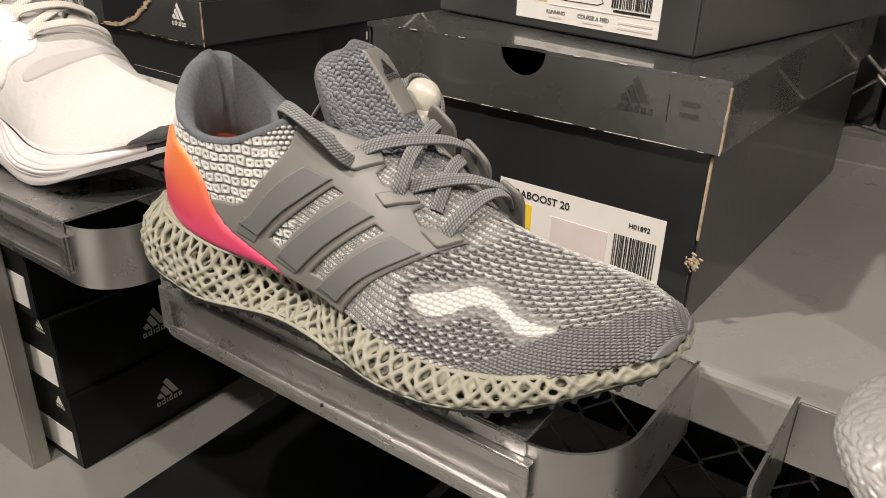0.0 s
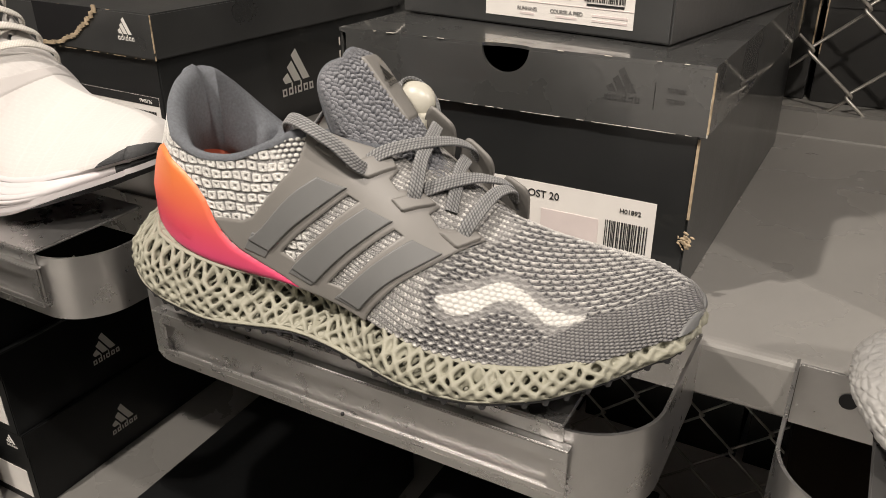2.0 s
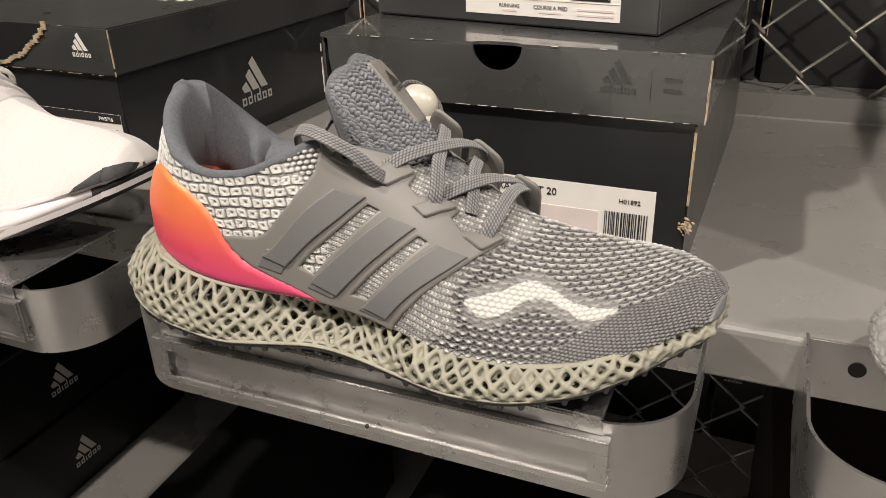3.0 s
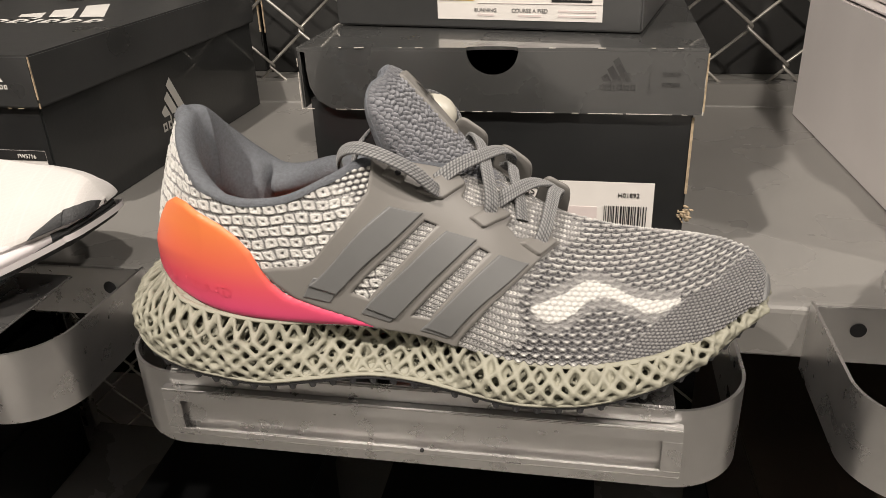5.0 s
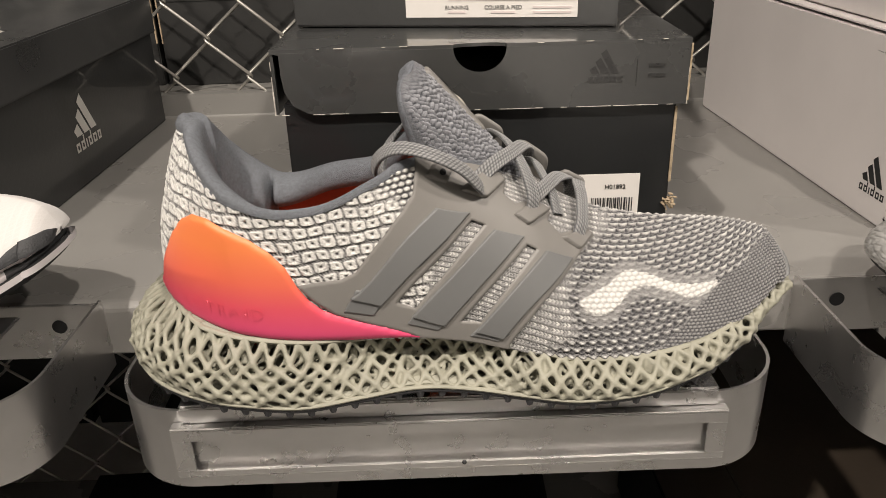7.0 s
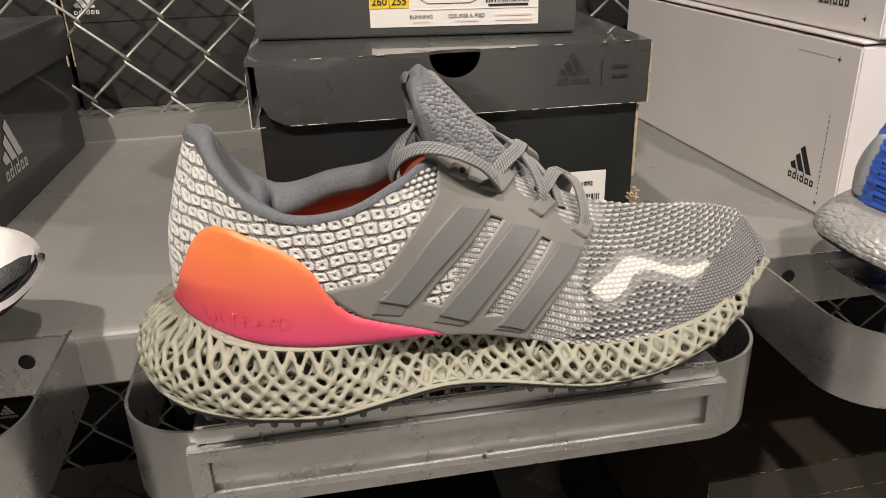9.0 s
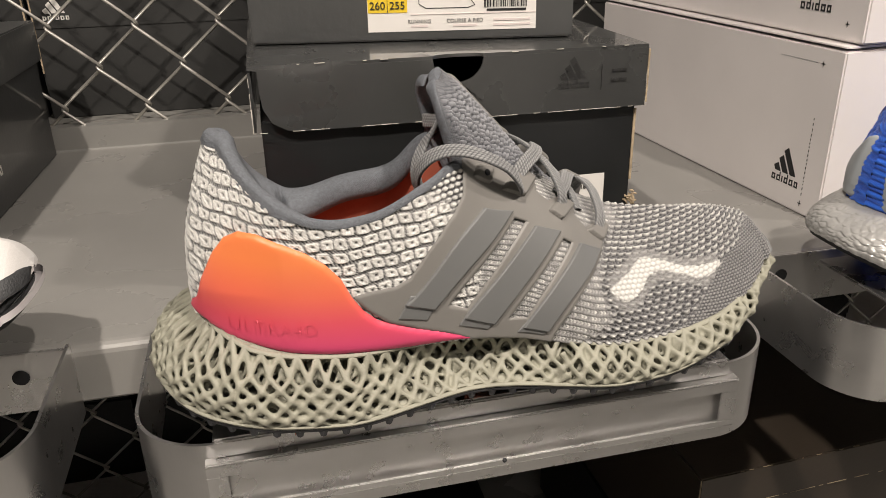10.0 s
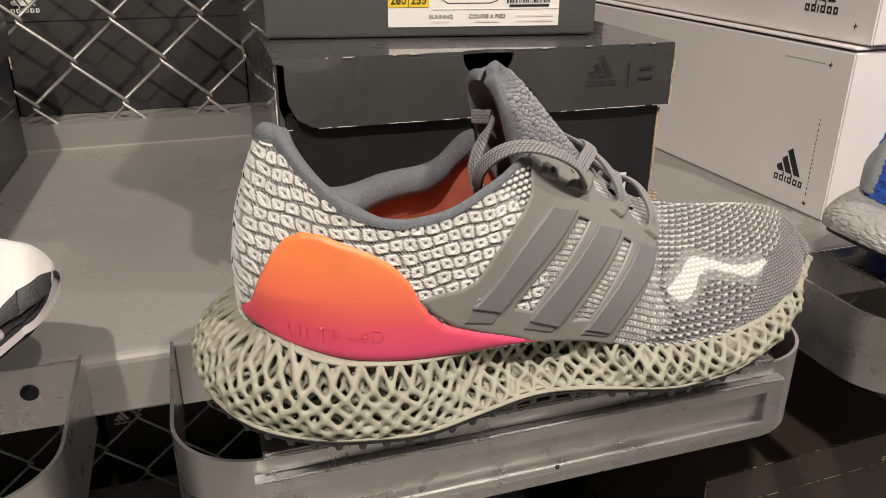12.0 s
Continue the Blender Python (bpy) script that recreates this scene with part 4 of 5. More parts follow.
def ribbon(name, pts, mat, parent, wide=0.0062, thick=0.0018, up=None, label=""):
    """A flat braided lace through places, lying across the side vectors up."""
    p = np.array(pts, float)
    k = len(p)
    q = np.concatenate([2 * p[:1] - p[1:2], p, 2 * p[-1:] - p[-2:-1]])
    path, ups = [], []
    u = np.array(up, float)
    for i in range(k - 1):
        a, b, c, d = q[i], q[i + 1], q[i + 2], q[i + 3]
        for t in np.linspace(0, 1, 40, endpoint=i == k - 2):
            path.append(0.5 * (2 * b + (c - a) * t + (2 * a - 5 * b + 4 * c - d) * t * t + (3 * b - a - 3 * c + d) * t**3))
            ups.append(u[i] * (1 - t) + u[i + 1] * t)
    path, ups = np.array(path), np.array(ups)
    tan = np.gradient(path, axis=0)
    tan /= np.linalg.norm(tan, axis=1, keepdims=True)
    side = np.cross(tan, ups)
    side /= np.linalg.norm(side, axis=1, keepdims=True)
    nor = np.cross(side, tan)
    run = np.r_[0, np.cumsum(np.linalg.norm(np.diff(path, axis=0), axis=1))]
    ang = np.linspace(0, math.tau, 57)
    ca, sa = np.sign(np.cos(ang)) * np.abs(np.cos(ang)) ** 0.75, np.sign(np.sin(ang)) * np.abs(np.sin(ang)) ** 0.7
    across = ca * wide / 2
    s2, a2 = np.meshgrid(run, across, indexing="ij")
    lane = np.floor(a2 / 0.00125 + 0.5)
    fl = a2 / 0.00125 + 0.5 - lane
    stitch = s2 / 0.0017 + (lane % 2) * 0.5 + (fl - 0.5) * 0.55
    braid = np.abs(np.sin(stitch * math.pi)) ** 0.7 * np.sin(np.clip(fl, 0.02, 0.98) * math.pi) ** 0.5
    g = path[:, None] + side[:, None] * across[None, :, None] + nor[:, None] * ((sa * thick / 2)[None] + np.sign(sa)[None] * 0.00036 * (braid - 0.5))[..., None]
    # tone follows the braid's height: crease shade painted between stitches
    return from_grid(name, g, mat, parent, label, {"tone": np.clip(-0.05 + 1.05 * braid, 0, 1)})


# ---- the running shoe: sole ----
SOLE_HEEL, SOLE_TOE = -0.1390, 0.1595
sole_near = curve((-0.08, 0.0560), (-0.06, 0.0565), (-0.03, 0.0545), (0.0, 0.0545), (0.03, 0.0585), (0.06, 0.066), (0.085, 0.0675), (0.10, 0.0645), (0.116, 0.0585), (0.13, 0.0475), (0.14, 0.0375), (0.15, 0.0265))
sole_far = curve((-0.08, 0.050), (-0.06, 0.050), (-0.03, 0.047), (0.0, 0.047), (0.03, 0.050), (0.06, 0.053), (0.085, 0.053), (0.10, 0.051), (0.116, 0.046), (0.13, 0.038), (0.14, 0.0315), (0.15, 0.0225))
sole_low = curve((-0.1425, 0.035), (-0.125, 0.0275), (-0.102, 0.023), (-0.085, 0.0205), (-0.06, 0.018), (-0.036, 0.0195), (-0.012, 0.0215), (0.011, 0.0195), (0.035, 0.016), (0.058, 0.0140), (0.081, 0.0155), (0.103, 0.0200), (0.123, 0.0255), (0.145, 0.0325), (0.1635, 0.0395))


def plan(heel, toe, wn, wf, x):
    def one(w, x):
        wv = w(np.clip(x, -0.08, 0.15))
        a = np.clip((x + 0.08) / (heel + 0.08), 0, 1)
        b = np.clip((x - 0.15) / (toe - 0.15), 0, 1)
        return wv * (1 - a**2.3) ** (1 / 2.3) * (1 - b**2) ** 0.5
    return middle(x) - one(wn, x), middle(x) + one(wf, x)


def loop_of(heel, toe, wn, wf, n):
    """A closed plan outline of n even steps, from the heel along the near side to the toe and back."""
    c = (1 - np.cos(np.linspace(0, np.pi, 600))) / 2
    x = heel + (toe - heel) * c
    yn, yf = plan(heel, toe, wn, wf, x)
    p = np.concatenate([np.stack([x, yn], 1), np.stack([x, yf], 1)[::-1][1:-1]])
    d = np.r_[0, np.cumsum(np.linalg.norm(np.diff(np.r_[p, p[:1]], axis=0), axis=1))]
    s = np.linspace(0, d[-1], n, endpoint=False)
    q = np.r_[p, p[:1]]
    return np.stack([np.interp(s, d, q[:, 0]), np.interp(s, d, q[:, 1])], 1)


NS = 720
LOW = loop_of(SOLE_HEEL, SOLE_TOE, sole_near, sole_far, NS)


def sole_frame():
    """For each step of the outline: its foot, its top edge, and the way outwards."""
    t = np.roll(LOW, -1, 0) - np.roll(LOW, 1, 0)
    out = np.stack([t[:, 1], -t[:, 0]], 1)
    out /= np.linalg.norm(out, axis=1, keepdims=True)
    return out


OUT = sole_frame()
waist = np.exp(-((LOW[:, 0] + 0.012) / 0.034) ** 2)
back = np.clip((-0.10 - LOW[:, 0]) / 0.04, 0, 1)
tuck = 0.0098 + 0.0128 * back - 0.0068 * np.clip((LOW[:, 0] - 0.08) / 0.05, 0, 1)


def sole(i, h, inward=0.0):
    """A place on the sole's wall: i steps round (fractional), h from 0 (foot) to 1 (top edge)."""
    i = np.asarray(i, float) % NS
    a, b, f = np.floor(i).astype(int) % NS, (np.floor(i).astype(int) + 1) % NS, (i - np.floor(i))

    def mixed(q):
        return q[a] * (1 - f) + q[b] * f if q.ndim == 1 else q[a] * (1 - f)[..., None] + q[b] * f[..., None]
    low, out = mixed(LOW), mixed(OUT)
    tk, wa = mixed(tuck), mixed(waist)
    bulge = 0.0035 * np.sin(np.pi * np.clip(h, 0, 1)) * (1 - wa) - 0.011 * wa * np.sin(np.pi * np.clip(h, 0, 1)) ** 1.2
    xy = low + out * (bulge - tk * np.clip(h, 0, 1) ** 1.6 - inward)[..., None]
    zb = 1.0 + sole_low(low[..., 0])
    zt = 1.0 + feather(np.clip(low[..., 0] * 0.97, HEEL, TOE)) + 0.0005
    return np.concatenate([xy, (zb + (zt - zb) * h)[..., None]], -1)


def build_lattice(parent):
    rnd = np.random.RandomState(4)
    verts, faces, count = [], [], 0

    def tube(p, q, r0, r1):
        nonlocal count
        d = q - p
        ln = np.linalg.norm(d)
        if ln < 1e-5:
            return
        d = d / ln
        a = np.cross(d, (0.3, 0.5, 0.81))
        a /= np.linalg.norm(a)
        b = np.cross(d, a)
        k = 6
        for s, r in ((-0.0003 / ln, r0), (0.5, min(r0, r1) * 0.86), (1 + 0.0003 / ln, r1)):
            c = p + d * ln * s
            for j in range(k):
                w = j * math.tau / k
                verts.append(c + a * r * math.cos(w) + b * r * math.sin(w))
        for lv in range(2):
            for j in range(k):
                n0 = count + lv * k
                faces.append((n0 + j, n0 + (j + 1) % k, n0 + k + (j + 1) % k, n0 + k + j))
        faces.append(tuple(count + j for j in reversed(range(k))))
        faces.append(tuple(count + 2 * k + j for j in range(k)))
        count += 3 * k

    cells = 98
    per = NS / cells

    def net(inward, r, shift, jit, seed, levels, zone):
        """One layer of crossing struts over a stretch of the sole; the top row stands tall in open Vs."""
        rows = len(levels) - 1
        nodes = np.zeros((cells, rows + 1, 3))
        rs = np.random.RandomState(seed)
        for j in range(rows + 1):
            inner = 0 < j < rows
            i = (np.arange(cells) + 0.5 * (j % 2) + shift) * per + rs.uniform(-jit, jit, cells) * per * inner
            h = np.full(cells, levels[j]) + (rs.uniform(-0.035, 0.035, cells) if inner else 0)
            nodes[:, j] = sole(i, np.clip(h, 0, 1), inward + (rs.uniform(-0.0012, 0.0012, cells) if inner else 0.0))
        use = (nodes[:, 0, 0] >= zone[0]) & (nodes[:, 0, 0] < zone[1])
        for j in range(rows):
            for i in range(cells):
                if use[i]:
                    other = (i - 1) % cells if j % 2 == 0 else (i + 1) % cells
                    for o in (i, other):
                        k = r * rs.uniform(0.85, 1.18)
                        tube(nodes[i, j], nodes[o, j + 1], k, k * 1.08)
        return nodes, use

    for zone, levels, fat in (((-1, -0.045), (0, 0.115, 0.23, 0.345, 0.46, 0.575, 0.70, 1), 1.0), ((-0.045, 0.032), (0, 0.14, 0.28, 0.42, 0.56, 1), 1.0), ((0.032, 1), (0, 0.25, 0.5, 0.75, 1), 1.04)):
        rows = len(levels) - 1
        outer, use = net(0.0012, 0.00138 * fat, 0.0, 0.16, 1, levels, zone)
        inner, _ = net(0.0056, 0.00116 * fat, 0.5, 0.20, 2, levels, zone)
        deep, _ = net(0.0102, 0.00120 * fat, 0.25, 0.20, 3, levels, zone)
        for a, b in ((outer, inner), (inner, deep)):
            for j in range(0, rows + 1):
                for i in range(cells):
                    if use[i] and rnd.rand() < 0.8:
                        tube(a[i, j], b[(i + rnd.randint(-1, 1)) % cells, min(rows, max(0, j + rnd.randint(-1, 2)))], 0.00125, 0.00105)
    me = bpy.data.meshes.new("midsole")
    me.from_pydata([tuple(v) for v in verts], [], faces)
    me.materials.append(LATTICE)
    ob = new("midsole", me)
    ob.parent = parent
    md = ob.modifiers.new("fuse", "REMESH")
    md.mode, md.voxel_size, md.use_smooth_shade = "VOXEL", 0.00063, True
    sm = ob.modifiers.new("soften", "SMOOTH")
    sm.factor, sm.iterations = 0.5, 3
    return tagged(ob, "sage-grey open lattice midsole", kind="stuff")


def build_sole(parent):
    build_lattice(parent)
    i = np.arange(NS, dtype=float)
    # cords that bind the lattice above and below
    for nm, h, rad, inn, mat in (("top_rim", 0.985, 0.0014, 0.0012, LATTICE), ("foot_rim", 0.012, 0.0011, 0.0008, LATTICE)):
        c = sole(i, np.full(NS, h), inn)
        ang = np.linspace(0, math.tau, 9)
        g = c[:, None] + np.concatenate([OUT, np.zeros((NS, 1))], 1)[:, None] * (np.cos(ang) * rad)[None, :, None] + np.array((0, 0, 1.0)) * (np.sin(ang) * rad * 0.9)[None, :, None]
        from_grid(nm, g, mat, parent, wrap=True)
    # inner core, closed plates and tread
    core = sole(np.repeat(i[:, None], 8, 1), np.repeat(np.linspace(0, 1, 8)[None], NS, 0), 0.0150)
    from_grid("core", core, LATTICE, parent, wrap=True)

    def plate(name, h, dz, thick, inn, mat):
        edge = sole(i, np.full(NS, float(h)), inn)
        mid = np.stack([np.clip(edge[:, 0], HEEL * 1.0, 0.14), middle(edge[:, 0]), edge[:, 2]], 1)
        rings = []
        for f, z in ((0, dz), (0.3, dz), (0.6, dz), (1, dz)):
            rings.append(edge * (1 - f) + mid * f + np.array((0, 0, z)))
        top = [rings[3] + (0, 0, thick), rings[2] + (0, 0, thick), rings[1] + (0, 0, thick), rings[0] + (0, 0, thick), rings[0], rings[1], rings[2], rings[3]]
        from_grid(name, np.stack(top, 1), mat, parent, wrap=True)
    plate("top_plate", 1.0, -0.0008, 0.0014, 0.0012, LATTICE)
    plate("foot_plate", 0.0, 0.0004, 0.0012, 0.0022, LATTICE)
    plate("outsole", 0.0, -0.0022, 0.0016, 0.0006, OUTSOLE)
    bm = bmesh.new()
    step_n = 9
    for inn in (0.0025, 0.013, 0.024):
        c = sole(i, np.zeros(NS), inn)
        for k in range(0, NS, step_n):
            p = c[k]
            bmesh.ops.create_cone(bm, cap_ends=True, segments=6, radius1=0.0013, radius2=0.0022, depth=0.0030, matrix=Matrix.Translation((p[0], p[1], p[2] - 0.0035)))
    tagged(part("tread_lug", bm, OUTSOLE, parent), kind="stuff")


# ---- the running shoe: pieces of the upper ----
WEB = [(-0.0575, -0.897), (-0.0500, -0.888), (-0.0400, -0.880), (-0.0340, -0.862), (-0.0281, -0.816), (-0.0213, -0.756), (-0.0149, -0.675), (-0.0110, -0.60), (-0.0100, -0.52), (-0.0100, -0.47), (-0.0060, -0.405), (-0.0010, -0.365),
       (0.0130, -0.255), (0.0205, -0.205), (0.0265, -0.255), (0.0255, -0.330), (0.0300, -0.350), (0.0380, -0.270), (0.0460, -0.275), (0.0440, -0.345), (0.0490, -0.375), (0.0605, -0.283), (0.0668, -0.310), (0.0625, -0.365), (0.0567, -0.451), (0.0491, -0.583), (0.0415, -0.719), (0.0347, -0.848), (0.0275, -0.965), (0.0262, -0.998),
       (0.0115, -0.998), (-0.0093, -0.998), (-0.0180, -0.985), (-0.0300, -0.972), (-0.0437, -0.953), (-0.0520, -0.925)]
SLOT_A = [(-0.0113, -0.924), (-0.0037, -0.844), (0.0035, -0.752), (0.0103, -0.647), (0.0168, -0.535), (0.0119, -0.543), (0.0047, -0.659), (-0.0029, -0.764), (-0.0105, -0.852), (-0.0185, -0.920)]
SLOT_B = [(0.0148, -0.922), (0.0211, -0.828), (0.0267, -0.735), (0.0327, -0.631), (0.0380, -0.522), (0.0343, -0.527), (0.0275, -0.643), (0.0207, -0.752), (0.0139, -0.848), (0.0071, -0.932)]
STRIPES = ([(-0.0249, -0.932), (-0.0153, -0.864), (-0.0061, -0.772), (0.0027, -0.651), (0.0115, -0.515), (-0.0025, -0.575), (-0.0105, -0.703), (-0.0193, -0.800), (-0.0285, -0.868), (-0.0381, -0.924)],
           [(0.0003, -0.956), (0.0091, -0.864), (0.0171, -0.756), (0.0251, -0.635), (0.0331, -0.499), (0.0203, -0.535), (0.0123, -0.663), (0.0039, -0.772), (-0.0045, -0.872), (-0.0133, -0.948)],
           [(0.0243, -0.956), (0.0319, -0.848), (0.0391, -0.727), (0.0463, -0.599), (0.0539, -0.471), (0.0415, -0.507), (0.0343, -0.639), (0.0271, -0.756), (0.0199, -0.864), (0.0123, -0.960)])


def fair(loop):
    """Lays a smooth curve through each long side of a ten-point outline."""
    out = []
    for side in (loop[:5], loop[5:]):
        x, v = np.array(side).T
        f = np.polynomial.Polynomial.fit(x, v, 2)
        xs = np.linspace(x[0], x[-1], 9)
        out += [(float(a), float(f(a))) for a in xs]
    return out


SLOT_A, SLOT_B, STRIPES = fair(SLOT_A), fair(SLOT_B), [fair(q) for q in STRIPES]
FEET = ([(-0.0405, -0.948), (-0.0280, -0.955), (-0.0215, -0.905), (-0.0345, -0.897)], [(-0.0155, -0.968), (-0.0022, -0.974), (0.0035, -0.925), (-0.0095, -0.915)], [(0.0098, -0.978), (0.0222, -0.975), (0.0275, -0.925), (0.0155, -0.922)])
TABS = ([(0.0062, -0.452), (0.0198, -0.215), (0.0262, -0.258), (0.0180, -0.415)], [(0.0282, -0.420), (0.0378, -0.283), (0.0452, -0.283), (0.0350, -0.438)], [(0.0482, -0.398), (0.0600, -0.295), (0.0655, -0.318), (0.0578, -0.420)], [(-0.0065, -0.50), (-0.0035, -0.41), (0.0050, -0.352), (0.0020, -0.46)])
HEEL_PIECE = [(-0.1190, -0.985), (-0.1042, -0.999), (-0.082, -0.999), (-0.059, -0.999), (-0.035, -0.999), (-0.0085, -0.9975), (-0.0095, -0.990), (-0.0180, -0.981), (-0.0260, -0.972), (-0.0350, -0.964), (-0.0480, -0.946), (-0.0535, -0.925), (-0.0575, -0.898),
              (-0.0610, -0.862), (-0.0665, -0.832), (-0.0735, -0.808), (-0.0820, -0.790), (-0.0900, -0.778), (-0.0975, -0.782), (-0.1035, -0.805), (-0.1080, -0.845), (-0.1118, -0.900), (-0.1150, -0.955)]


def build_tongue(parent):
    n, m = 220, 190
    cx = curve((0, 0.042), (0.25, 0.0295), (0.5, 0.0180), (0.8, 0.0020), (1.0, -0.0085))
    cz = curve((0, 1.0885), (0.25, 1.1010), (0.5, 1.1140), (0.8, 1.1320), (1.0, 1.1435))
    xb = curve((0, -0.002), (0.4, -0.0085), (0.8, -0.0145), (1.0, -0.0185))
    hw = curve((0, 0.017), (0.3, 0.0205), (0.6, 0.0225), (0.85, 0.0228), (1.0, 0.0228))

    def skin(s, phi, lift=0.0, inset=0.0):
        """An arch over the foot at s up the tongue: phi 0 its near edge, pi its far edge; inset metres within."""
        dome = (1 - np.clip((s - 0.74) / 0.26, 0, 1) ** 2.6) ** 0.5
        c, t = np.cos(phi), np.abs(np.sin(phi))
        w = np.maximum(hw(s) * (0.22 + 0.78 * dome) - inset, 0.0025)
        y = 0.0415 - w * np.sign(c) * np.abs(c) ** 0.8
        x = xb(s) + (cx(s) - xb(s) - 1.15 * inset) * (1 - (1 - t**0.62) * (0.35 + 0.65 * dome))
        z = cz(s) - 0.004 * np.abs(c) ** 2 - 0.8 * inset * s
        return np.stack([x + 0.72 * lift, y, z + 0.69 * lift], -1)

    s, phi = np.meshgrid(np.sin(np.linspace(0, math.pi / 2, n)), np.linspace(0.03, math.pi - 0.03, m), indexing="ij")
    base = skin(s, phi)
    across = np.concatenate([np.zeros((n, 1)), np.cumsum(np.linalg.norm(np.diff(base, axis=1), axis=2), 1)], 1)
    across = across - across[:, m // 2][:, None]
    along = s * 0.076
    f, g, i, j = cell(across + 0.0006 * np.sin(along * 900), along + 0.0007 * np.sin(across * 1100), 0.0032, 0.0023, 0.5)
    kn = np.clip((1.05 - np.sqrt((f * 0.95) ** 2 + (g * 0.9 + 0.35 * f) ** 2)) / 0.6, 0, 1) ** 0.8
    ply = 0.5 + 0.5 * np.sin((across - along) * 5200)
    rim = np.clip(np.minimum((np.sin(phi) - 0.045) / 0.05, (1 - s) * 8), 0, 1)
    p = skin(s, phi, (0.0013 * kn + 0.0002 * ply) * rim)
    # the knot height also drives tone, which paints shade into the recesses
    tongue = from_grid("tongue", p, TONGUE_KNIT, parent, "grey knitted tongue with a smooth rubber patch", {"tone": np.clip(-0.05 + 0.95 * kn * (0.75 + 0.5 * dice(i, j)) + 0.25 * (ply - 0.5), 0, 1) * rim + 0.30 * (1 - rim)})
    s, phi = np.meshgrid(np.linspace(0, 1, 80), np.linspace(0.03, math.pi - 0.03, 80), indexing="ij")
    from_grid("tongue_lining", skin(s, phi, 0.0, 0.0046), LINING, tongue)
    # rolled edge from the face round to the lining
    es = np.r_[np.linspace(0, 1, 70), np.ones(70), np.linspace(1, 0, 70)]
    ep = np.r_[np.full(70, 0.03), np.linspace(0.03, math.pi - 0.03, 70), np.full(70, math.pi - 0.03)]
    o, i = skin(es, ep), skin(es, ep, 0.0, 0.0046)
    tip = np.r_[np.linspace(0, 1, 70) ** 6, np.ones(70), np.linspace(1, 0, 70) ** 6][:, None]
    way = np.array((-0.95, 0, -0.25)) * (1 - tip) + np.array((-0.35, 0, 0.95)) * tip
    half = np.linalg.norm(o - i, axis=1, keepdims=True) / 2
    roll = [(o + i) / 2 + (o - i) / 2 * math.cos(q) + way * half * (1.1 - 0.7 * tip) * math.sin(q) for q in np.linspace(0, math.pi, 12)]
    from_grid("tongue_edge", np.stack(roll, 1), LINING, tongue)
    # rubber patch
    s2, w2 = np.meshgrid(np.linspace(0.46, 0.93, 36), np.linspace(-0.05, 0.62, 30), indexing="ij")
    c = np.clip((s2 - 0.46) / 0.06, 0, 1)
    w3 = 0.285 + (w2 - 0.285) * (0.80 + 0.20 * np.sqrt(np.clip(1 - (1 - c) ** 2, 0, 1)))
    d = np.minimum.reduce([(s2 - 0.46) / 0.025, (w2 + 0.05) / 0.05, (0.62 - w2) / 0.05, (0.93 - s2) / 0.025])
    hh = 0.0003 + 0.0017 * np.sqrt(np.clip(1 - (1 - np.clip(d, 0, 1)) ** 2, 0, 1))
    pp = skin(s2, np.arccos(-np.clip(np.sign(w3) * np.abs(w3) ** (1 / 0.8), -1, 1)), hh)
    patch = from_grid("patch", pp, CAGE, tongue)
    o = skin(np.float64(0.73), np.arccos(-0.285 ** (1 / 0.8)), 0.0026)
    part("maker_mark", mark_bm(0.0120, facing(o, (-0.25, 1, -0.05), (-0.69, 0, 0.72))), PRINT_GREY, patch)


